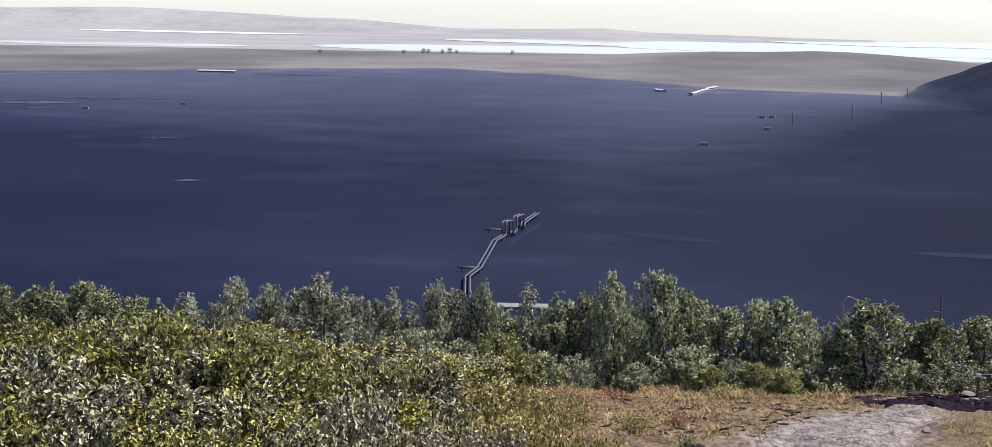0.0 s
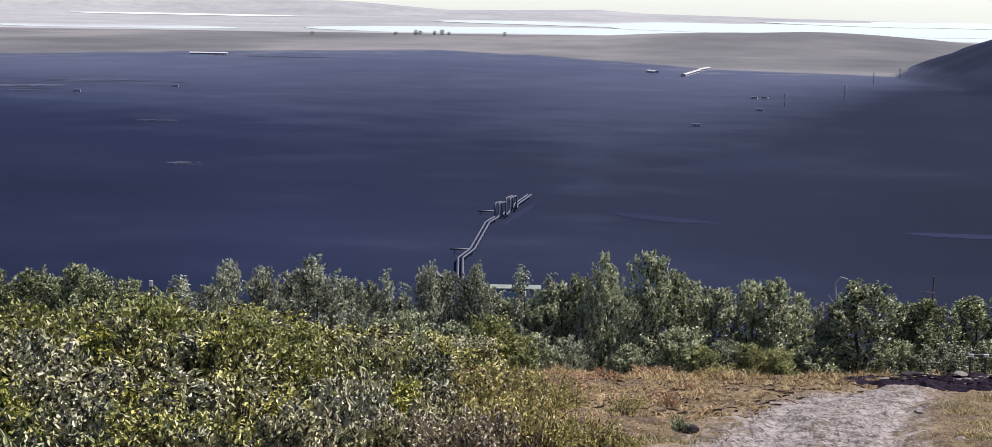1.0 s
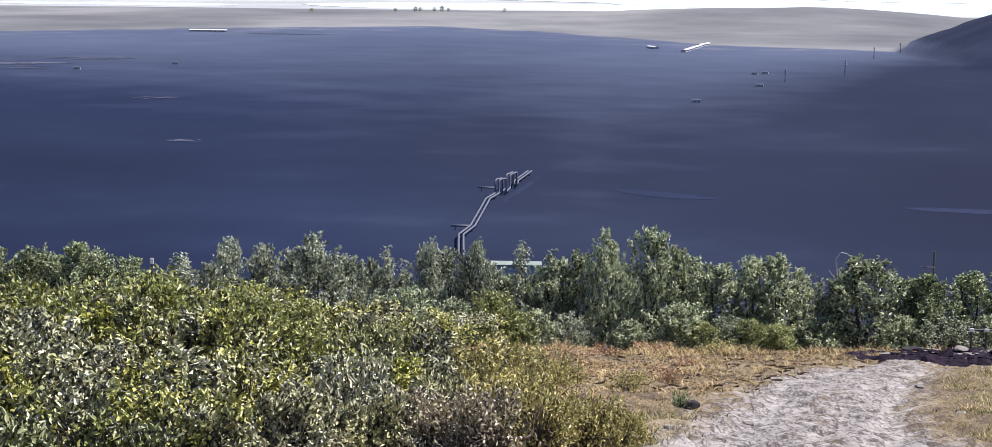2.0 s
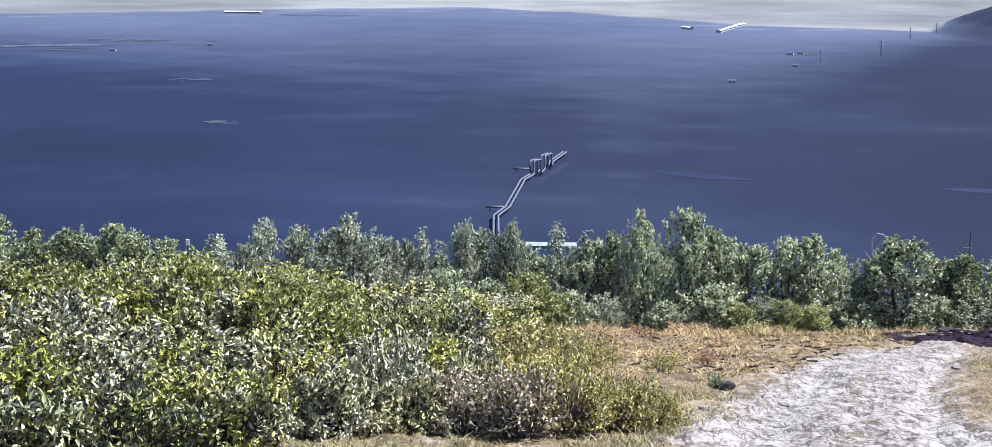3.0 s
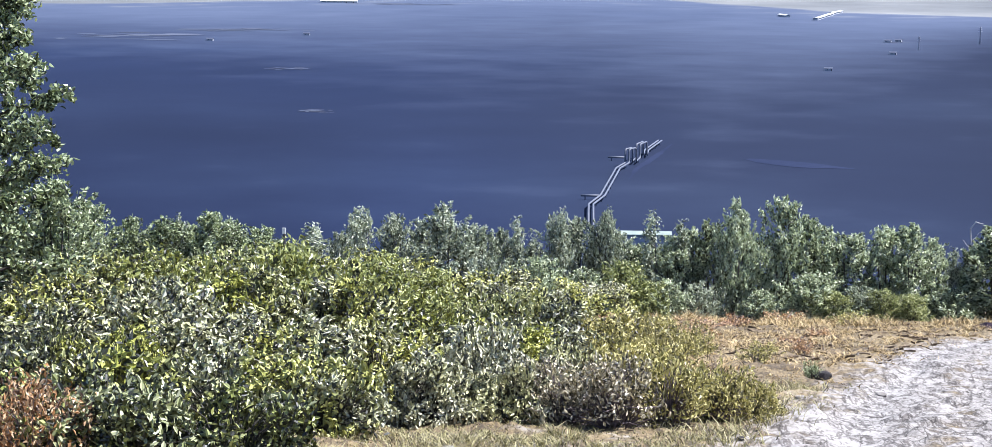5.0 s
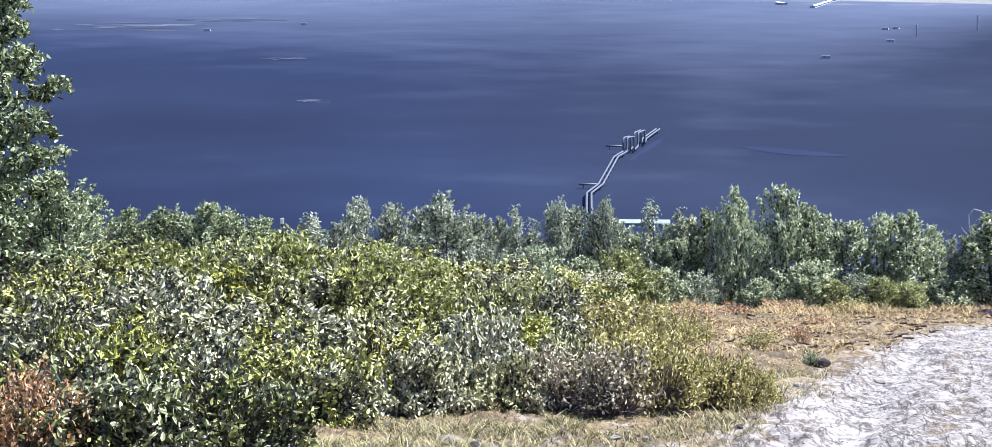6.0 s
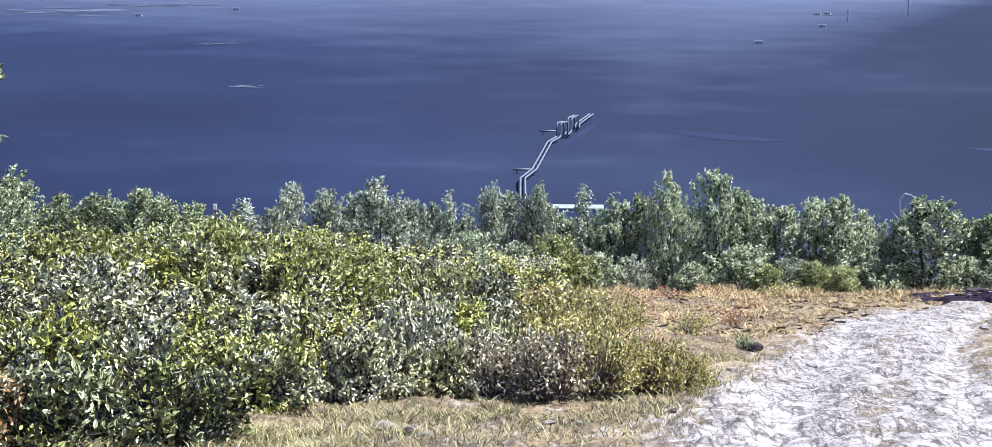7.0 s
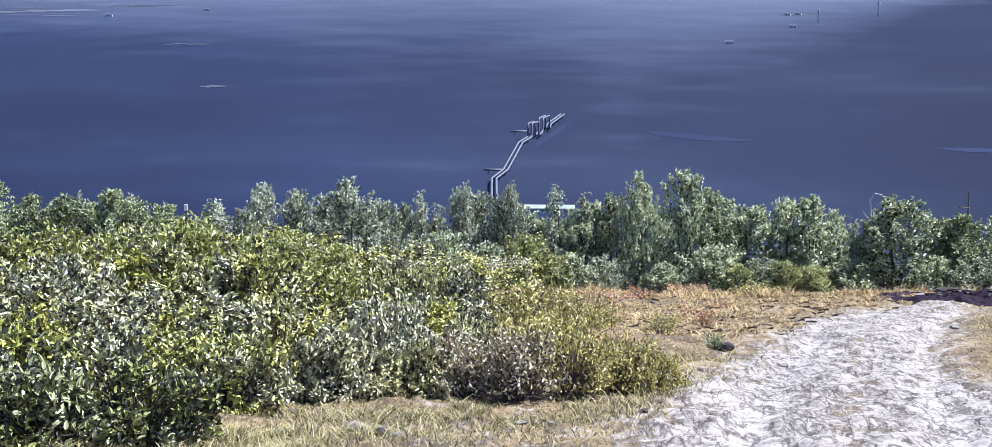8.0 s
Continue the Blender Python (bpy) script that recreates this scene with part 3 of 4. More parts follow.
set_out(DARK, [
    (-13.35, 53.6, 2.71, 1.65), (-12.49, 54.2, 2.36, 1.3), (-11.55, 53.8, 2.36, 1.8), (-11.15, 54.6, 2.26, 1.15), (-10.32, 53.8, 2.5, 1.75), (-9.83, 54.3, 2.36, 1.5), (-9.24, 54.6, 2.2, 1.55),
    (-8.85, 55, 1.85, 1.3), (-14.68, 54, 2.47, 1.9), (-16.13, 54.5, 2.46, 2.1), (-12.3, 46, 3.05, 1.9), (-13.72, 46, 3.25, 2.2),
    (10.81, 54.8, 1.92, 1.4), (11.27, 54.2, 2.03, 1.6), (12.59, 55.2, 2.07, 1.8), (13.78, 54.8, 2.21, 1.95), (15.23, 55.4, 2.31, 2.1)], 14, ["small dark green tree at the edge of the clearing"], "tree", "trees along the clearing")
SAPLING = models(bushy_tree, "sapling", 2, 75, 2.6, 0.5, 0.105, LEAF_GREY, 60, 19, stems=1, bare=0.3)
set_out(SAPLING, [(-2.54, 54, 2.66, 0.45), (0.88, 54, 2.69, 0.55), (-7.85, 54.5, 2.45, 0.8), (-11.24, 54, 2.53, 0.42), (8.4, 53.6, 2.03, 0.35), (-3.25, 54.4, 2.2, 0.4), (-1.39, 53.8, 2.84, 0.36), (-0.23, 53.9, 2.79, 0.36),
                  (1.63, 54.3, 2.58, 0.5), (-9.92, 54, 2.5, 0.42)], 3, ["slender young tree standing above the scrub"], "tree", "saplings in the scrub")
FRONT = models(bushy_tree, "bush", 2, 80, 1.4, 1.4, 0.11, LEAF_TREE, 110, 36, 0.42, bare=0.0) + models(bushy_tree, "bush", 1, 85, 1.4, 1.4, 0.105, LEAF_GREY, 110, 36, 0.42, bare=0.0) + models(bushy_tree, "bush", 1, 86, 1.4, 1.4, 0.105, LEAF_FRESH, 110, 36, 0.42, bare=0.0)
set_out(FRONT, [
    (-0.74, 51.2, 1.4, 1.4), (1.21, 52.1, 1.2, 1.3), (2.05, 52.5, 0.85, 1.0), (0.15, 51.6, 1.45, 1.5), (3.6, 52.5, 0.9, 1.2), (4.84, 52.7, 1.1, 1.4),
    (5.96, 52.5, 1.0, 1.3), (5.3, 52.3, 0.65, 1.2), (8.29, 53.1, 1.1, 1.4), (10.52, 53.5, 1.0, 1.4), (11.54, 52.9, 1.15, 1.4), (7.2, 52.4, 0.7, 1.1),
    (13.96, 53.5, 1.2, 1.6), (-1.86, 50.7, 1.5, 1.5), (-2.98, 50.3, 1.6, 1.6), (6.5, 52.3, 0.75, 1.1), (12.6, 53.3, 0.95, 1.4), (15.64, 54, 1.2, 1.6), (-3.9, 50.2, 1.6, 1.5), (0.8, 51.8, 0.95, 1.2)], 4, ["leafy green bush below the trees"], "bush", "bushes below the trees", 0.18)

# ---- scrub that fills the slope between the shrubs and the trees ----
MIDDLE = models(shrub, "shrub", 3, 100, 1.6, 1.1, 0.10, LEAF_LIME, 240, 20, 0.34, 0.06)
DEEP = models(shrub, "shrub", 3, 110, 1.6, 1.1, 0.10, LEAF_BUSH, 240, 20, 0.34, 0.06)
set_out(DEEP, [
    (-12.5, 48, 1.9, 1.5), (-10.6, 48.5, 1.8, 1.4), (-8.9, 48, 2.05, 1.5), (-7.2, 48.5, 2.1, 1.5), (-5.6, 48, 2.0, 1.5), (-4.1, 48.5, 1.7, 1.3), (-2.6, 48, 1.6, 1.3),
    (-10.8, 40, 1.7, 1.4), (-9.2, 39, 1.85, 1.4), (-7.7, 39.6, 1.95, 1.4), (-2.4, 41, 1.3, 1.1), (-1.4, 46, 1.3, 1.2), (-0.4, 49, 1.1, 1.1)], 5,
        ["dense dark green shrub on the slope"], "shrub", "scrub on the slope")
set_out(MIDDLE, [
    (-6.3, 39, 2.1, 1.4), (-4.9, 39.5, 1.95, 1.35), (-3.6, 39, 1.55, 1.2), (-7.6, 33, 1.9, 1.25), (-6.2, 32.5, 2.05, 1.3), (-4.9, 32, 2.05, 1.25), (-3.7, 32, 1.65, 1.1),
    (-2.7, 33, 1.35, 1.0), (-1.8, 38, 1.1, 1.0)], 6, ["bright yellow-green leafy shrub"], "shrub", "scrub on the slope")
GOLD = models(shrub, "shrub", 2, 120, 1.0, 0.9, 0.08, LEAF_GOLD, 150, 24, 0.28, 0.04, 60)
set_out(GOLD, [(-0.2, 31, 1.0, 0.9), (0.6, 32.3, 0.75, 0.8), (1.15, 33.2, 0.55, 0.55), (0.0, 36, 0.75, 0.9), (-0.1, 28, 0.8, 0.75), (0.5, 29.5, 0.6, 0.6), (0.5, 21.3, 0.8, 0.6), (0.1, 23.5, 0.85, 0.7), (0.95, 21.0, 0.6, 0.45), (1.28, 20.2, 0.5, 0.36), (0.75, 20.3, 0.66, 0.4)], 7,
        ["drying yellow-green shrub among tall grass"], "shrub", "drying shrubs")

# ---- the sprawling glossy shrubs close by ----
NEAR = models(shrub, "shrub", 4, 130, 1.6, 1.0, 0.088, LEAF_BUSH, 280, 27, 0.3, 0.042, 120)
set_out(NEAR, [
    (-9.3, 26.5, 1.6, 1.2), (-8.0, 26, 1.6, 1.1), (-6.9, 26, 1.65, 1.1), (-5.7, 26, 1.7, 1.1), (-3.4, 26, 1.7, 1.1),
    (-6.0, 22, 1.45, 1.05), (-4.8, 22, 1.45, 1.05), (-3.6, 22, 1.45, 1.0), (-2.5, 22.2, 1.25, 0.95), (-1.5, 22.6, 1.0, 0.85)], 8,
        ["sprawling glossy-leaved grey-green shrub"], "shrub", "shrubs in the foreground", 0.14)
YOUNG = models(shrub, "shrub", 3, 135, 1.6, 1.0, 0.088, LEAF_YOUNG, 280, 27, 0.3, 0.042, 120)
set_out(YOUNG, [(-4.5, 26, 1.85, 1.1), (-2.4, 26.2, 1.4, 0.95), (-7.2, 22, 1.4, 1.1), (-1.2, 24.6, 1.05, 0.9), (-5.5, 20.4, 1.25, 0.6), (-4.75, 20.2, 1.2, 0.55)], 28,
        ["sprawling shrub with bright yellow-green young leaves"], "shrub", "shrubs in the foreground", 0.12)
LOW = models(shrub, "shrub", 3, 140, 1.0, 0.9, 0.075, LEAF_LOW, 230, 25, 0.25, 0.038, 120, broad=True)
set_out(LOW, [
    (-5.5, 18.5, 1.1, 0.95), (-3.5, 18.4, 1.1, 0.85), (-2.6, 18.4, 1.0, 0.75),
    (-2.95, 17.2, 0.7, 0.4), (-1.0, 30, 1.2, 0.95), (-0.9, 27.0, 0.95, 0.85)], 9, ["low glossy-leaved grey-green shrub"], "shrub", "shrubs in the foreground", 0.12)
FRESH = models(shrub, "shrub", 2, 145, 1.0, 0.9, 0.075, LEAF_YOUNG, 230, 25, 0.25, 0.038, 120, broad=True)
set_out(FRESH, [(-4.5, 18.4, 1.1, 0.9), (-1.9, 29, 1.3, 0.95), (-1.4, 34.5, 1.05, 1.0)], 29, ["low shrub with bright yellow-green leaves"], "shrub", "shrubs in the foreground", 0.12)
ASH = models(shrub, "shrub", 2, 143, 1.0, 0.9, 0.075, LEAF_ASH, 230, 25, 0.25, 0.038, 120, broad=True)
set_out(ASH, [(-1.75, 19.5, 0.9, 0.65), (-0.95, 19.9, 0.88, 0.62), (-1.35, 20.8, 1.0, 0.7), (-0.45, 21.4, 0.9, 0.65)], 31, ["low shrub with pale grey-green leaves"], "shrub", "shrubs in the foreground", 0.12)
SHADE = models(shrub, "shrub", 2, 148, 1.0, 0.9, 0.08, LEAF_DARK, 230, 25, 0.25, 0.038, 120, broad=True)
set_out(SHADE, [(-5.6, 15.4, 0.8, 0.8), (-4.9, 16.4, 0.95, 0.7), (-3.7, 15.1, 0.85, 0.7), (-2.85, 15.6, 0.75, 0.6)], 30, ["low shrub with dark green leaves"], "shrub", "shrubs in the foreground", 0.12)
TWIGGY = models(shrub, "shrub", 1, 150, 0.8, 0.6, 0.06, LEAF_PALE, 230, 15, 0.22, 0.05, 210, TWIG, low=0.28) + models(shrub, "shrub", 2, 151, 0.8, 0.6, 0.06, LEAF_GOLD, 230, 15, 0.22, 0.05, 190, TWIG, low=0.28)
set_out(TWIGGY, [(0.0, 19.4, 0.88, 0.55), (0.5, 19.7, 0.82, 0.5), (1.0, 20.1, 0.66, 0.42), (-0.5, 19.8, 0.8, 0.5)], 10,
        ["half-bare twiggy shrub with sparse yellowing leaves"], "shrub", "twiggy shrubs")
RUSTY = models(shrub, "shrub", 1, 160, 0.95, 0.6, 0.06, LEAF_RUST, 150, 15, 0.22, 0.05, 50, TWIG)
set_out(RUSTY, [(-4.15, 14.7, 1.0, 0.45)], 11, ["shrub with rust-coloured dying leaves"], "shrub", "")
TUFT = models(shrub, "low_plant", 1, 165, 0.35, 0.3, 0.05, LEAF_DEEP, 40, 14, 0.12, 0.03, 14)
set_out(TUFT, [(2.66, 28.75, 0.3, 0.18)], 12, ["dark low plant beside the dirt track"], "plant", "")
WEED = models(shrub, "low_plant", 1, 166, 0.4, 0.35, 0.05, LEAF_GOLD, 30, 14, 0.14, 0.03, 20, TWIG) + models(shrub, "low_plant", 1, 167, 0.4, 0.35, 0.05, LEAF_RUST, 30, 14, 0.14, 0.03, 20, TWIG)
wr = random.Random(31)
set_out(WEED, [
    (2.3, 33, 0.3, 0.3), (3.2, 38, 0.35, 0.4), (1.4, 40, 0.3, 0.35), (4.1, 43, 0.3, 0.4), (0.9, 44, 0.4, 0.45), (2.6, 47, 0.4, 0.5), (5.6, 50, 0.35, 0.5),
    (4.0, 51, 0.4, 0.5), (7.0, 53, 0.4, 0.5), (1.3, 37, 0.4, 0.45), (2.0, 30.5, 0.3, 0.3), (3.0, 34.5, 0.25, 0.3), (7.9, 31, 0.3, 0.4), (9.3, 36, 0.35, 0.4), (6.3, 23, 0.25, 0.3), (5.4, 19.5, 0.22, 0.25)] + [(CENTRE_X[4] - 1.9 - 4.2 * wr.random() - 0.1 * (46 - q), q, wr.uniform(0.15, 0.3), wr.uniform(0.25, 0.5)) for q in [34 + 0.5 * k for k in range(32)]], 13,
        ["drying low plant on the grassy clearing"], "plant", "low plants on the clearing", 0.2)


# ---- the taller tree at the side, with long leafy sprays ----
def side_tree(x, y):
    rng = np.random.RandomState(7)
    tree = base("tree", x, y)
    bm = bmesh.new()
    tube(bm, [(0, 0, -0.2), (0.08, 0, 1.5), (-0.05, 0.05, 3.4), (0.05, 0, 5.0), (0.1, 0, 6.3)], [0.13, 0.11, 0.085, 0.05, 0.012], 8)
    lobes = []
    for k in range(44):
        f = 0.2 + 0.8 * k / 43
        a = k * 2.4 + rng.uniform(-0.3, 0.3)
        reach = 1.75 * (1 - 0.36 * (f - 0.2)) * rng.uniform(0.6, 1.0)
        root, tip = Vector((0.02, 0, 6.2 * f * 0.93)), Vector((math.cos(a) * reach, math.sin(a) * reach, 6.3 * f + 0.1))
        tube(bm, [root, root.lerp(tip, 0.55) + Vector((0, 0, 0.16)), tip], [0.03, 0.018, 0.005], 5)
        for q in (0.55, 0.85, 1.05):
            r = rng.uniform(0.22, 0.4)
            lobes.append((tuple(root.lerp(tip, q) + Vector((0, 0, 0.08))), (r, r, r * 0.8)))
    part("trunk", bm, BARK, tree)
    tips, ways = [], []
    for c, r in lobes:
        d = rng.normal(0, 1, (12, 3))
        d /= np.linalg.norm(d, axis=1)[:, None]
        tips.append(np.array(c) + d * np.array(r) * rng.uniform(0.6, 1.1, (12, 1)))
        ways.append(d * 0.8 + np.array([0, 0, -0.1]))
    p, o = leafy_shoots(rng, np.concatenate(tips), np.concatenate(ways), 0.22, 15, 0.055)
    leaf_mesh("crown", rng, p, o, 0.1, 0.056, LEAF_DEEP, tree, True)
    tagged(tree, "tall leafy green tree rising above the shrubs", "tree")


side_tree(-9.95, 32)


# ---- grasses ----
def grass(name, rng, x, y, tall, width, lean, mat, label):
    n = len(x)
    a = rng.uniform(0, 6.28, n)
    z = height(x, y)
    hgt = tall * rng.uniform(0.45, 1.25, n) * np.clip(0.7 + 1.3 * waves(x, y * 0.6, 1.4, 61), 0.2, 2.1)
    dx, dy = np.cos(a), np.sin(a)
    b = rng.uniform(0, 6.28, n)
    off = lean * hgt * rng.uniform(0.2, 1.0, n)
    w = width * rng.uniform(0.6, 1.2, n) / 2
    p0 = np.stack([x - dx * w, y - dy * w, z - 0.02], 1)
    p1 = np.stack([x + dx * w, y + dy * w, z - 0.02], 1)
    mx, my = x + np.cos(b) * off * 0.4, y + np.sin(b) * off * 0.4
    p2 = np.stack([mx + dx * w * 0.7, my + dy * w * 0.7, z + hgt * 0.6], 1)
    p3 = np.stack([mx - dx * w * 0.7, my - dy * w * 0.7, z + hgt * 0.6], 1)
    p4 = np.stack([x + np.cos(b) * off, y + np.sin(b) * off, z + hgt], 1)
    verts = np.stack([p0, p1, p2, p3, p4], 1).reshape(-1, 3)
    i = np.arange(n) * 5
    faces = np.stack([i, i + 1, i + 2, i + 3], 1).tolist() + np.stack([i + 3, i + 2, i + 4], 1).tolist()
    tagged(mesh_object(name, verts, faces, mat), label, "grass", kind="stuff")


def scatter(rng, n, x0, x1, y0, y1, keep, tuft=14, spread=0.12):
    cx, cy = rng.uniform(x0, x1, n // tuft), rng.uniform(y0, y1, n // tuft)
    ok = keep(cx, cy) > rng.uniform(0, 1, len(cx))
    cx, cy = np.repeat(cx[ok], tuft), np.repeat(cy[ok], tuft)
    return cx + rng.normal(0, spread, len(cx)), cy + rng.normal(0, spread, len(cy))


def dry_meadow(x, y):
    d, w = track_place(x, y)
    beside = smooth(-0.1, 0.9, np.abs(d) - w)
    return beside * np.where(d < 0, smooth(25, 31, y) * smooth(-3.0, -0.5, x), 0.22 * smooth(19, 30, y) * (1 - smooth(42.5, 44, y) * smooth(50, 49, y))) * np.clip(0.5 + 0.9 * waves(x, y, 1.8, 40), 0.06, 1)


def thin_cover(x, y):
    d, w = track_place(x, y)
    return smooth(0.0, 1.4, np.abs(d) - w) * np.clip(0.55 + 0.6 * waves(x, y, 1.2, 44), 0.05, 1)


def edge_cover(x, y):
    d, w = track_place(x, y)
    return smooth(0.0, 0.6, np.abs(d) - w)


gr = np.random.RandomState(21)
grass("dry_grass", gr, *scatter(gr, 210000, -3, 12, 25, 53, dry_meadow, 44, 0.14), 0.062, 0.02, 4.2, STRAW, "dry orange-brown grass on the clearing")
grass("thin_grass", gr, *scatter(gr, 190000, -3.5, 5, 14.5, 26, thin_cover, 24, 0.15), 0.055, 0.011, 2.8, LYING_GRASS, "short bleached grass lying on sandy soil")
grass("tall_grass", gr, *scatter(gr, 15000, -3, 12, 48.5, 52.5, edge_cover, 12, 0.2), 0.14, 0.02, 1.8, STRAW, "tall straw-coloured grass below the trees")
grass("tall_grass", gr, *scatter(gr, 2600, -2.4, 1.0, 28.5, 38, edge_cover, 14, 0.2), 0.4, 0.012, 0.7, GREEN_GRASS, "tall yellow-green grass between the shrubs")


def verge(x, y):
    d, w = track_place(x, y)
    return smooth(0.1, 0.9, d - w) * np.clip(0.35 + 1.0 * waves(x, y, 1.4, 47), 0.05, 1)


grass("thin_grass", gr, *scatter(gr, 125000, 4.5, 12, 17, 42, verge, 26, 0.16), 0.075, 0.012, 1.9, GREEN_GRASS, "yellow-green grass along the verge of the track")
grass("dry_grass", gr, gr.normal(-1.45, 0.16, 260), gr.normal(17.7, 0.2, 260), 0.10, 0.009, 3.0, LYING_GRASS, "bleached straw tangle at the foot of the shrubs")


# ---- stones, earth mound and small things in the clearing ----
def stone(name, x, y, size, mat, seed, label, group="", lift=0.0):
    rng = np.random.RandomState(seed)
    bm = bmesh.new()
    bmesh.ops.create_icosphere(bm, subdivisions=3, radius=0.5)
    cuts = [(Vector(rng.normal(0, 1, 3)).normalized(), rng.uniform(0.30, 0.44)) for _ in range(11)]
    for v in bm.verts:
        for d, k in cuts:
            over = v.co.dot(d) - k
            if over > 0:
                v.co -= d * over * 0.9
        v.co = Vector((v.co.x * size[0], v.co.y * size[1], v.co.z * size[2]))
    me = bpy.data.meshes.new(name)
    bm.to_mesh(me)
    bm.free()
    me.materials.append(mat)
    ob = new(name, me)
    ob.matrix_basis = pose(x, y, h(x, y) + size[2] * 0.22 + lift, 0, 0, rng.uniform(0, 360))
    tagged(ob, label, "stump" if name == "stump" else "stone", group)


for k, (x, y, s) in enumerate([(-1.1, 16.6, 0.12), (0.12, 17.4, 0.07), (-1.68, 16.85, 0.09), (1.1, 18.4, 0.06)]):
    stone("stone", x, y, (s * 1.3, s, s * 0.75), DARK_STONE, 200 + k, "small dark stone lying on sandy soil", "stones on the clearing")
for k, (x, y, s) in enumerate([(-1.3, 16.7, 0.17), (-0.95, 16.45, 0.13), (0.28, 17.5, 0.12), (-1.5, 16.55, 0.1), (0.0, 17.3, 0.09), (3.3, 26.4, 0.14), (2.1, 24, 0.1), (6.1, 27, 0.16), (7.4, 36.0, 0.2)]):
    stone("stone", x, y, (s * 1.4, s, s * 0.5), STONE, 220 + k, "flat pale stone lying on sandy soil", "stones on the clearing")


stone("stump", 2.78, 28.65, (0.3, 0.22, 0.17), DARK_STONE, 240, "charred black stump among the dry grass")


def clods(n, seed):
    """Loose crumbs of earth on the track."""
    rng = np.random.RandomState(seed)
    y = rng.uniform(14.5, 46, n)
    x = np.interp(y, CENTRE_Y, CENTRE_X) + rng.normal(-0.3, 1.3, n)
    z = height(x, y)
    s = rng.gamma(1.6, 0.005, n) + 0.004
    shape = np.array([(1, 0, 0), (-0.3, 0.9, 0), (-0.6, -0.7, 0.1), (0.1, 0.1, 0.45), (0.4, -0.5, 0.3)])
    a = rng.uniform(0, 6.28, n)
    q = shape[None] * s[:, None, None] * rng.uniform(0.6, 1.4, (n, 5, 3))
    verts = np.stack([q[..., 0] * np.cos(a)[:, None] - q[..., 1] * np.sin(a)[:, None] + x[:, None], q[..., 0] * np.sin(a)[:, None] + q[..., 1] * np.cos(a)[:, None] + y[:, None], q[..., 2] + z[:, None]], 2).reshape(-1, 3)
    i = (np.arange(n) * 5)[:, None, None]
    faces = (np.array([(0, 1, 3), (1, 2, 3), (2, 4, 3), (4, 0, 3), (2, 0, 4)])[None] + i).reshape(-1, 3)
    tagged(mesh_object("clods", verts, faces, plain("earth_crumb", (0.16, 0.145, 0.135), (0.30, 0.28, 0.265), 3, 0.95)), "loose earth crumbs on the dirt track", "earth", kind="stuff")


clods(3000, 5)


def litter(n):
    """Flat dark slivers added on the clearing, mostly crosswise, for its dark streaks."""
    rng = np.random.RandomState(23)
    verts, faces = [], []
    side = np.array([(0, 1, 2, 3), (4, 7, 6, 5), (0, 4, 5, 1), (1, 5, 6, 2), (2, 6, 7, 3), (3, 7, 4, 0)])
    for k in range(n):
        y = rng.uniform(31, 51)
        x = np.interp(y, CENTRE_Y, CENTRE_X) + rng.uniform(-8, 0)
        if abs(track_place(x, y)[0]) < track_place(x, y)[1] * rng.uniform(0.85, 1.2):
            continue
        a, l, w = rng.normal(0, 0.5), rng.uniform(0.03, 0.13), rng.uniform(0.008, 0.025)
        c, t = len(verts), rng.uniform(0.01, 0.04)
        for z in (-0.02, t):
            for u, v in ((-1, -1), (1, -1), (1, 1), (-1, 1)):
                p, q = u * l * rng.uniform(0.6, 1.1), v * w * rng.uniform(0.5, 1.3)
                gx, gy = x + p * math.cos(a) - q * math.sin(a), y + p * math.sin(a) + q * math.cos(a)
                verts.append((gx, gy, h(gx, gy) + z * rng.uniform(0.6, 1.2)))
        faces += (side + c).tolist()
    tagged(mesh_object("plant_litter", verts, faces, plain("dark_sliver", (0.03, 0.02, 0.012), (0.12, 0.08, 0.046), 7, 0.95)), "flat dark slivers lying on the dry clearing", "plant litter", kind="stuff")


litter(1000)


def soil_heap():
    heap = base("soil_heap", 11.9, 45.6)
    n, verts, faces = 90, [], []
    for j in range(n):
        for i in range(n):
            u, v = i / (n - 1) * 2 - 1, j / (n - 1) * 2 - 1
            x, y = u * 4.0, v * 2.6 - 2.4 * u
            lump = max(0.0, 1 - (u * u + v * v)) ** 0.7
            z = 0.32 * lump * (0.9 + 0.5 * float(waves(x, y, 3.0, 50))) + 0.12 * lump * float(waves(x, y, 1.0, 51)) + 0.05 * lump * float(waves(x, y, 0.4, 52))
            verts.append((x, y, h(11.9 + x, 45.6 + y) - heap.location.z + z - 0.05))
    for j in range(n - 1):
        for i in range(n - 1):
            a = j * n + i
            faces.append((a, a + 1, a + 1 + n, a + n))
    at = heap.matrix_basis.copy()
    bpy.data.objects.remove(heap)
    ob = mesh_object("earth_mound", verts, faces, SOIL)
    ob.matrix_basis = at
    tagged(ob, "low mound of dark dug earth beside the dirt track", "earth mound")


soil_heap()
stone("rock_slab", 10.45, 46.6, (0.62, 0.3, 0.08), STONE, 300, "flat pale rock on the earth mound", lift=0.3)
stone("rock_slab", 9.6, 47.6, (0.6, 0.35, 0.1), DARK_STONE, 301, "long dark rock on the earth mound", lift=0.2)
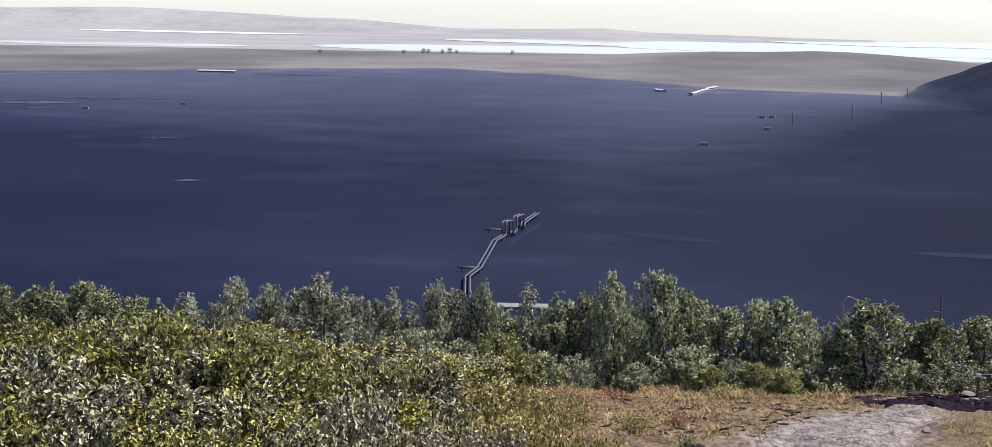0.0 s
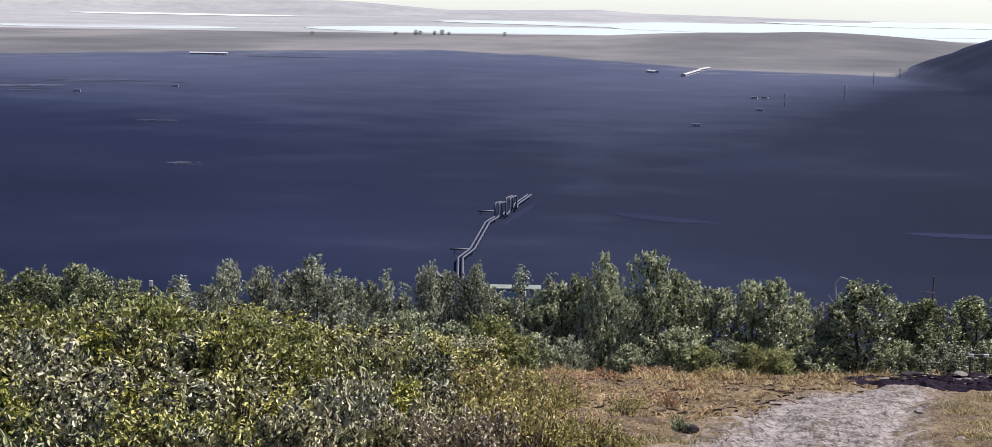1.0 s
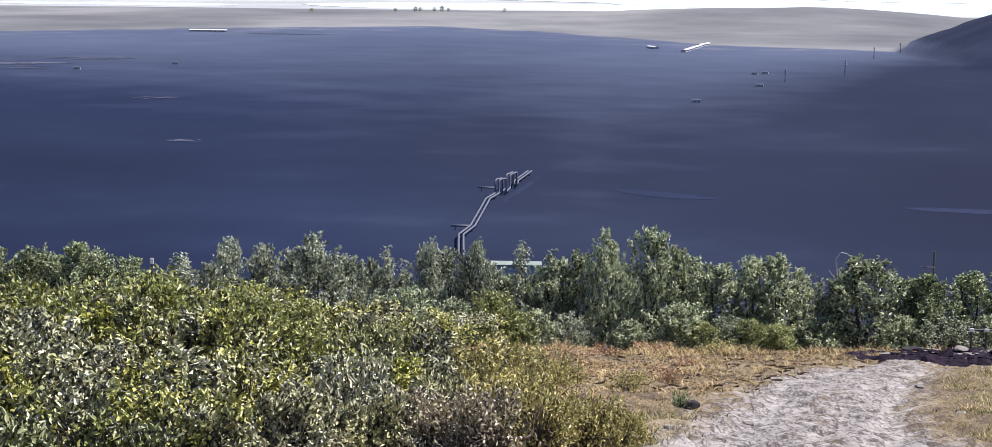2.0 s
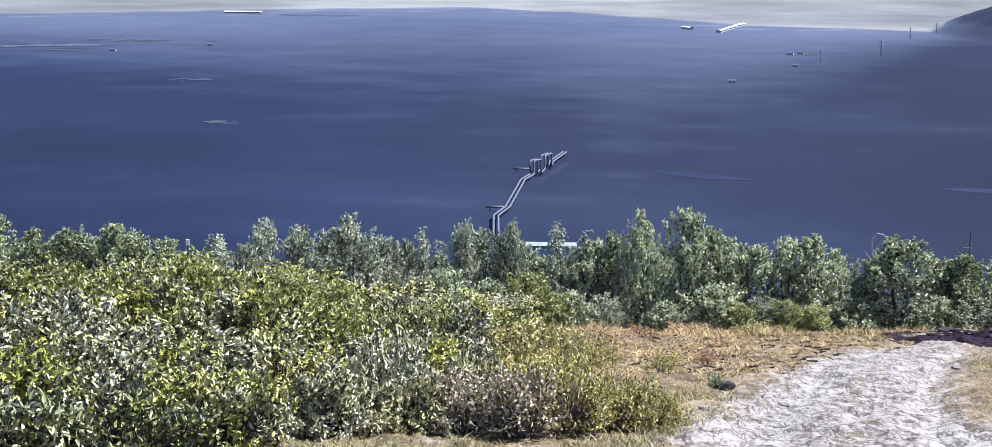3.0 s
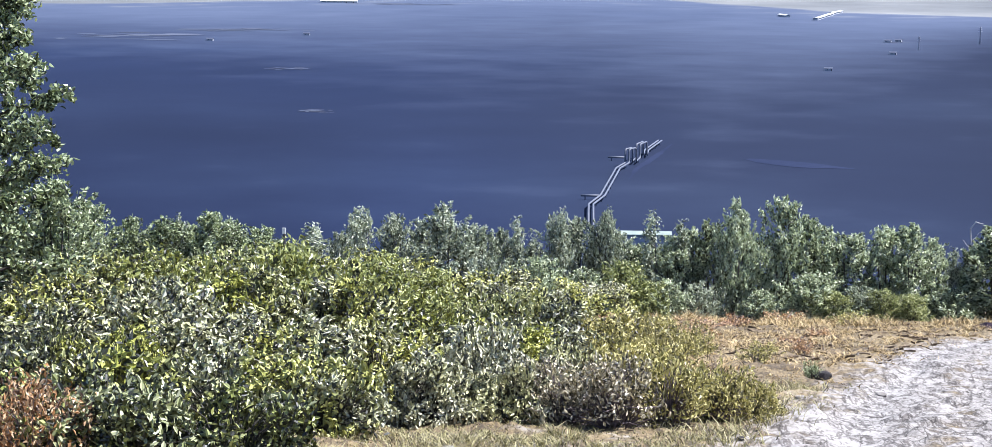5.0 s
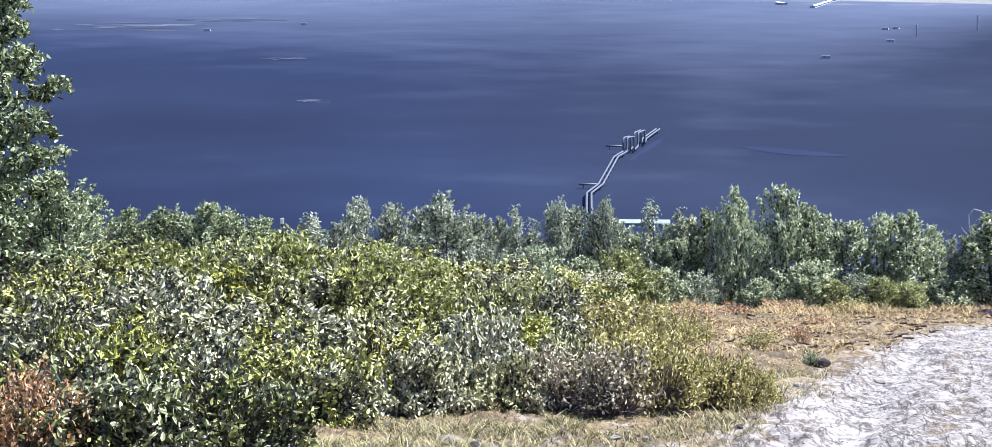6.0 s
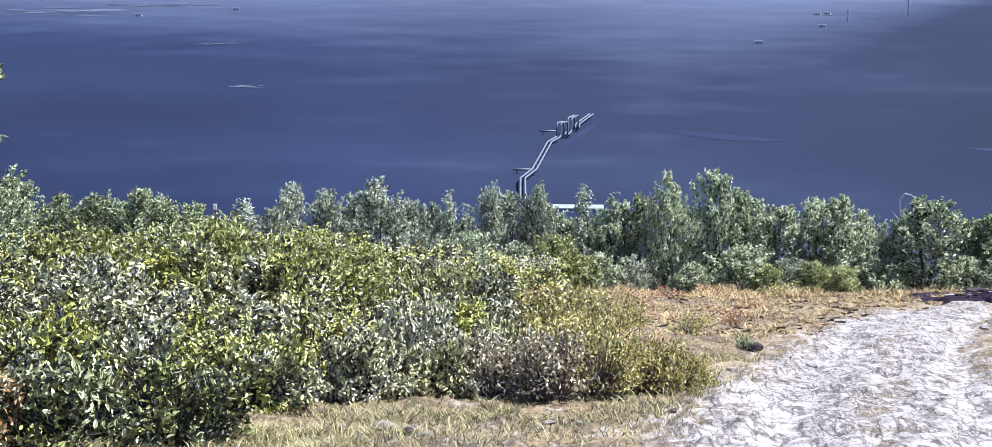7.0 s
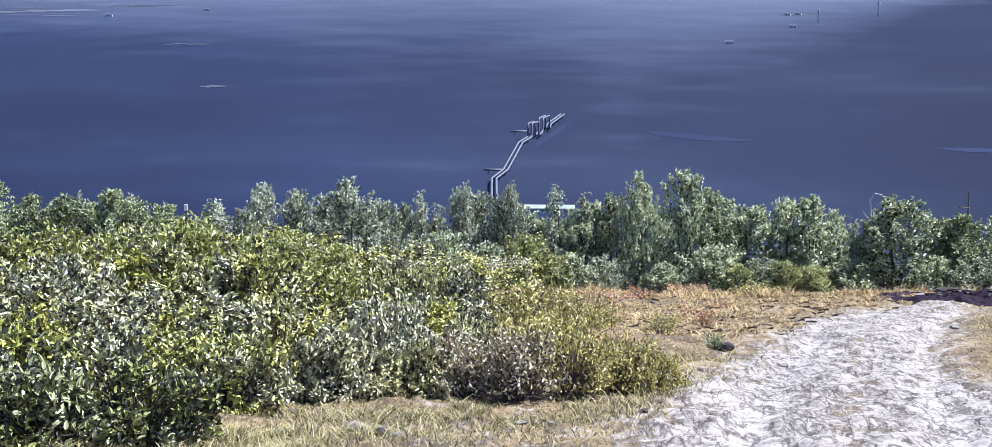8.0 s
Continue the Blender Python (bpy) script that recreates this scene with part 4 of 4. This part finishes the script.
for k, (x, y, s) in enumerate([(8.7, 48.6, 0.25), (9.1, 47.9, 0.35), (9.5, 48.2, 0.3), (9.9, 47.2, 0.35), (10.3, 47.9, 0.3), (10.0, 46.6, 0.2), (9.2, 48.8, 0.3), (10.8, 46.4, 0.3), (11.2, 45.6, 0.25), (11.0, 44.6, 0.2), (9.7, 49.0, 0.3), (11.9, 44.2, 0.25)]):
    stone("rock", x, y, (s * 1.4, s, s * 0.4), STONE if k % 2 else DARK_STONE, 310 + k, "broken rock on the earth mound", "rocks on the earth mound")


def rubble(n):
    """Lumps of dug earth and broken rock strewn over the mound."""
    rng = np.random.RandomState(17)
    corner = np.array([(1, 0, 0), (-1, 0, 0), (0, 1, 0), (0, -1, 0), (0, 0, 1), (0, 0, -1)], float)
    side = np.array([(0, 2, 4), (2, 1, 4), (1, 3, 4), (3, 0, 4), (2, 0, 5), (1, 2, 5), (3, 1, 5), (0, 3, 5)])
    verts, faces = [], []
    for k in range(n):
        x, y = 11.9 + rng.uniform(-1, 1) * rng.uniform(0.3, 3.4), 45.6 + rng.normal(0, 1.0)
        y -= 0.6 * (x - 11.9)
        q = corner * rng.uniform(0.5, 1.2, (6, 1)) * (0.02 + rng.gamma(1.5, 0.026))
        q = q @ np.array(Euler(rng.uniform(0, 6, 3)).to_matrix()) * np.array([1.5, 1, 0.45])
        lump = max(0.0, 1 - ((x - 11.9) / 4.0) ** 2 - ((y - 45.6 + 0.6 * (x - 11.9)) / 2.6) ** 2) ** 0.7
        verts += (q + np.array([x, y, h(x, y) + 0.26 * lump])).tolist()
        faces += (side + 6 * k).tolist()
    tagged(mesh_object("rubble", verts, faces, [SOIL, STONE], None, False, [1 if (i // 8) % 3 < 1 else 0 for i in range(8 * n)]), "dark earth lumps and broken rock on the mound", "rubble", kind="stuff")


rubble(700)


def post(name, x, y, tall, radius, mat, label, cap=None, arm=False):
    ob = base(name, x, y)
    bm = bmesh.new()
    tube(bm, [(0, 0, -0.2), (0, 0, tall * 0.5), (0.01, 0, tall)], [radius * 1.1, radius, radius * 0.9], 8)
    shaft = part("shaft", bm, mat, ob)
    if cap:
        bm = bmesh.new()
        box(bm, (0.09, 0.03, 0.15), (0, -radius - 0.016, tall - 0.06), 8, 0.006)
        part("plate", bm, cap, shaft, "small white plate")
    if arm:
        bm = bmesh.new()
        tube(bm, [(0.02, -radius, tall - 0.47), (-0.2, -radius - 0.01, tall - 0.45), (-0.38, -radius, tall - 0.46)], [0.02, 0.018, 0.014], 6)
        part("crossarm", bm, TWIG, shaft, "short weathered crossarm")
    tagged(ob, label, "post")


post("wooden_post", 13.0, 62, 2.75, 0.035, DARK_STEEL, "thin dark pole with a short crossarm behind the trees", None, True)
post("marker_post", -8.36, 53.0, 2.08, 0.04, DARK_STEEL, "dark marker post with a white plate", WHITE_ROOF)


def barrier(x, y):
    ob = base("barrier", x, y)
    for k in range(4):
        bm = bmesh.new()
        box(bm, (0.05, 0.05, 1.0), (0.36 * k, 0, 0.25), 0, 0.008)
        upright = part("post", bm, DARK_STEEL, ob)
        bm = bmesh.new()
        box(bm, (0.12, 0.03, 0.085), (0.36 * k, -0.062, 0.66), 0, 0.01)
        part("plate", bm, WHITE_ROOF, upright, "white painted plate")
    bm = bmesh.new()
    box(bm, (1.3, 0.04, 0.05), (0.54, -0.024, 0.66), 0, 0.008)
    part("rail", bm, DARK_STEEL, ob)
    tagged(ob, "low dark barrier with small white plates", "barrier")


barrier(11.66, 51)


def bare_sapling(x, y, tall):
    ob = base("bare_sapling", x, y)
    bm = bmesh.new()
    tube(bm, [(0, 0, -0.1), (0.02, 0, tall * 0.7), (-0.03, 0, tall * 0.93), (0.1, 0, tall), (0.3, 0, tall * 0.98)], [0.02, 0.018, 0.017, 0.016, 0.012], 5)
    part("stem", bm, PALE_BARK, ob)
    for k in range(3):
        z = tall * (0.64 + 0.08 * k)
        bm = bmesh.new()
        tube(bm, [(0, 0, z), (0.12 * (-1) ** k, 0.03, z + 0.1), (0.2 * (-1) ** k, 0.05, z + 0.22)], [0.008, 0.006, 0.003], 4)
        part("twig", bm, PALE_BARK, ob)
    tagged(ob, "pale leafless sapling bent over at its tip", "sapling")


bare_sapling(9.36, 57, 2.55)


# ---- lone trees on the far crest ----
LONE = models(bushy_tree, "tree", 2, 90, 5.0, 5.0, 0.4, LEAF_DEEP, 120, 12, 1.0, 0.2)
set_out(LONE, [(-93, 2640, 6.5, 6), (-88, 2660, 5, 6), (-70, 2640, 5.5, 5), (-61, 2650, 7, 6), (-53, 2660, 4.5, 5), (16, 2650, 5, 5), (-118, 2650, 4, 6), (-220, 2640, 4, 6)], 15,
        ["lone dark tree on the far ridge above the lake"], "tree", "trees on the far ridge")

# ---- buildings ----
def shed(name, x, y, size, turn, roof_mat, label, doors=1, windows=2, z=None):
    """A long low building with a pitched sheet roof; its length runs along its own x axis."""
    L, D, H = size
    ob = base(name, x, y, z, turn)
    bm = bmesh.new()
    box(bm, (L, D, H + 1.2), (0, 0, H / 2 - 0.6))
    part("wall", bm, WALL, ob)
    rise = D * 0.16
    bm = bmesh.new()
    for s in (-1, 1):
        o = D * 0.06 + 0.1
        a = [(-L / 2 - 0.3, s * (D / 2 + o), H - 0.05), (L / 2 + 0.3, s * (D / 2 + o), H - 0.05), (L / 2 + 0.3, 0, H + rise), (-L / 2 - 0.3, 0, H + rise)]
        lo, hi = [bm.verts.new(p) for p in a], [bm.verts.new((p[0], p[1], p[2] + 0.12)) for p in a]
        bm.faces.new(lo[::-1])
        bm.faces.new(hi)
        for k in range(4):
            bm.faces.new((lo[k], lo[(k + 1) % 4], hi[(k + 1) % 4], hi[k]))
    bmesh.ops.recalc_face_normals(bm, faces=bm.faces)
    part("roof", bm, roof_mat, ob)
    for k in range(windows):
        bm = bmesh.new()
        box(bm, (L * 0.12, 0.08, H * 0.34), (-L / 2 + L * (k + 0.7) / (windows + 1), -D / 2 - 0.03, H * 0.55))
        part("window", bm, DARK_OPENING, ob)
    for k in range(doors):
        bm = bmesh.new()
        box(bm, (min(L * 0.1, 1.1), 0.08, min(2.1, H * 0.8)), (L * 0.4 - k * L * 0.2, -D / 2 - 0.03, min(2.1, H * 0.8) / 2))
        part("door", bm, DARK_OPENING, ob)
    tagged(ob, label, "building")


shed("roofed_hut", 2.7, 203.5, (4.3, 1.3, 6.3), 0, GREEN_ROOF, "hut with a pale green sheet roof below the trees")
shed("long_shed", -273, 2080, (36, 5, 1.5), 3, PALE_ROOF, "long white-roofed shed on the plain", 2, 6)
shed("long_shed", 164, 1800, (52, 4, 1.6), 78, PALE_ROOF, "long shed with a bright white roof", 2, 6)
shed("long_shed", 176, 1856, (52, 4, 1.6), 77, PALE_ROOF, "long shed with a bright white roof", 2, 6)
shed("long_shed", 189, 1916, (48, 4, 1.6), 74, PALE_ROOF, "long shed with a bright white roof", 2, 6)
shed("small_shed", 138, 1840, (22, 4, 1.6), -76, PALE_ROOF, "small shed with a bright white roof", 1, 3)
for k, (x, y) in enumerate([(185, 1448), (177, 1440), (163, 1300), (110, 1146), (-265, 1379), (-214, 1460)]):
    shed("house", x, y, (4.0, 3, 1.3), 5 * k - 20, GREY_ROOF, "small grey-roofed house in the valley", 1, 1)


def patch(x, y, rx, ry, seed, label):
    """Bare ground that shows in many thin, broken streaks through the scrub."""
    rng = np.random.RandomState(seed)
    verts, faces, n = [], [], 12
    for k in range(22):
        cx, cy = x + rng.normal(0, 0.42) * rx, y + rng.normal(0, 0.5) * ry
        a, b = rx * rng.uniform(0.08, 0.34), ry * rng.uniform(0.05, 0.2)
        c = len(verts)
        verts.append((cx, cy, h(cx, cy) + 0.25))
        for i in range(n):
            t = i * 6.2832 / n
            s = rng.uniform(0.6, 1.1)
            px, py = cx + math.cos(t) * a * s, cy + math.sin(t) * b * s
            verts.append((px, py, h(px, py) + 0.2))
        faces += [(c, c + 1 + i, c + 1 + (i + 1) % n) for i in range(n)]
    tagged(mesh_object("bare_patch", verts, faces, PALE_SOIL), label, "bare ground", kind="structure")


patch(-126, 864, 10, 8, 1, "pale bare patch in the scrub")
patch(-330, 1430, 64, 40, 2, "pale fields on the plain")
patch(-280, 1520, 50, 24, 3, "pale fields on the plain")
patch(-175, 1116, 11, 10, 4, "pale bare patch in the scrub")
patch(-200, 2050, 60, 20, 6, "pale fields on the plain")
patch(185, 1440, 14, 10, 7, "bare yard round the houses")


def dirt_road(points, half, label):
    pts, verts, faces = [Vector((*p, 0)) for p in points], [], []
    fine = []
    for a, b in zip(pts, pts[1:]):
        fine += [a.lerp(b, k / 8) for k in range(8)]
    fine.append(pts[-1])
    for k, p in enumerate(fine):
        d = (fine[min(k + 1, len(fine) - 1)] - fine[max(k - 1, 0)]).normalized()
        s = Vector((-d.y, d.x, 0)) * half * (0.15 + 0.85 * math.sin(math.pi * k / (len(fine) - 1))) * (1 + 0.5 * float(waves(p.x, p.y, 18, 6)))
        for q in (p + s, p - s):
            verts.append((q.x, q.y, h(q.x, q.y) + 0.08))
    for k in range(len(fine) - 1):
        faces.append((2 * k, 2 * k + 1, 2 * k + 3, 2 * k + 2))
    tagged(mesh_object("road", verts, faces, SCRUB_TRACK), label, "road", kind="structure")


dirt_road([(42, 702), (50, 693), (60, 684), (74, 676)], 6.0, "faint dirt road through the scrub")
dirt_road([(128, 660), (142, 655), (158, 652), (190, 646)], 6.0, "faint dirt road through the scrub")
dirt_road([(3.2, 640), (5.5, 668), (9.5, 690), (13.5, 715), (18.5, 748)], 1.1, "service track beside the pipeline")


# ---- the twin pipeline with its expansion loops ----
def pipeline():
    line = [Vector(p) for p in ((-6.7, 528), (-7.3, 572), (-4.4, 591), (-0.2, 660), (2.6, 674.8), (6.2, 691), (9.2, 715), (14.2, 748))]
    ob = base("pipeline", -6.7, 528, FLOOR)
    o = Vector((-6.7, 528))

    def run(side):
        pts = []
        for k, p in enumerate(line):
            d = (line[min(k + 1, len(line) - 1)] - line[max(k - 1, 0)]).normalized()
            q = p + Vector((d.y, -d.x)) * side - o
            g = h(q.x + o.x, q.y + o.y) - FLOOR
            pts.append(Vector((q.x, q.y, g + 1.2)))
        out = pts[:4]
        for k in (4, 5):
            a, b = pts[k], pts[k].lerp(pts[k + 1], 0.55)
            b = Vector((a.x + 2.3, b.y - 4, b.z))
            out += [a, a + Vector((0, 0, 4.3)), b + Vector((0, 0, 4.3)), b]
        return out + pts[6:]

    for side in (-0.62, 0.62):
        pts = run(side)
        bm = bmesh.new()
        tube(bm, elbows(pts, 0.9), 0.28, 10)
        part("pipe", bm, STEEL, ob, "silver clad steam pipe", True)
        for a, b in zip(pts, pts[1:]):
            span = (b - a).length
            if abs(a.z - b.z) > 2 or a.z > 4:
                continue
            for k in range(max(1, int(span / 9))):
                p = a.lerp(b, (k + 0.5) / max(1, int(span / 9)))
                bm = bmesh.new()
                box(bm, (0.25, 0.25, p.z + 0.3), (p.x, p.y, p.z / 2 - 0.35))
                part("support", bm, STEEL, ob)
    for x0, x1, y in ((-10.4, -5.0, 590.5), (-3.6, 2.0, 691)):
        bm = bmesh.new()
        tube(bm, [(x0 - o.x, y - o.y, 1.2), (x1 - o.x, y - o.y, 1.2)], 0.3, 10)
        part("branch_pipe", bm, STEEL, ob, "short side pipe", True)
        bm = bmesh.new()
        box(bm, (0.3, 0.3, 1.3), (x0 + 1.2 - o.x, y - o.y, 0.3))
        part("support", bm, STEEL, ob)
    tagged(ob, "twin silver steam pipeline with raised expansion loops", "pipeline")


pipeline()


def pylon(x, y, tall):
    ob = base("pylon", x, y)
    w = tall * 0.045
    for sx in (-1, 1):
        for sy in (-1, 1):
            bm = bmesh.new()
            tube(bm, [(sx * w, sy * w, -0.5), (sx * w * 0.35, sy * w * 0.35, tall * 0.65), (sx * 0.25, sy * 0.25, tall)], [0.11, 0.09, 0.07], 4)
            part("leg", bm, PYLON_STEEL, ob)
    bm = bmesh.new()
    for k in range(7):
        f0, f1 = k / 7, (k + 1) / 7
        a, b = w * (1 - 0.9 * f0), w * (1 - 0.9 * f1)
        for s in (-1, 1):
            tube(bm, [(-a * s, -a, f0 * tall), (b * s, -b, f1 * tall)], 0.05, 4)
            tube(bm, [(-a * s, a, f0 * tall), (b * s, b, f1 * tall)], 0.05, 4)
    part("bracing", bm, PYLON_STEEL, ob)
    for f, r in ((0.72, 0.13), (0.84, 0.11), (0.95, 0.08)):
        bm = bmesh.new()
        tube(bm, [(-r * tall, 0, f * tall), (0, 0, f * tall + 0.5), (r * tall, 0, f * tall)], 0.13, 4)
        part("cross_arm", bm, PYLON_STEEL, ob)
    tagged(ob, "grey lattice power pylon on the plain", "pylon", "power line pylons")


for x, y, t in ((236, 1432, 11), (186, 1357, 8), (304, 1708, 9), (345, 1815, 9)):
    pylon(x, y, t)
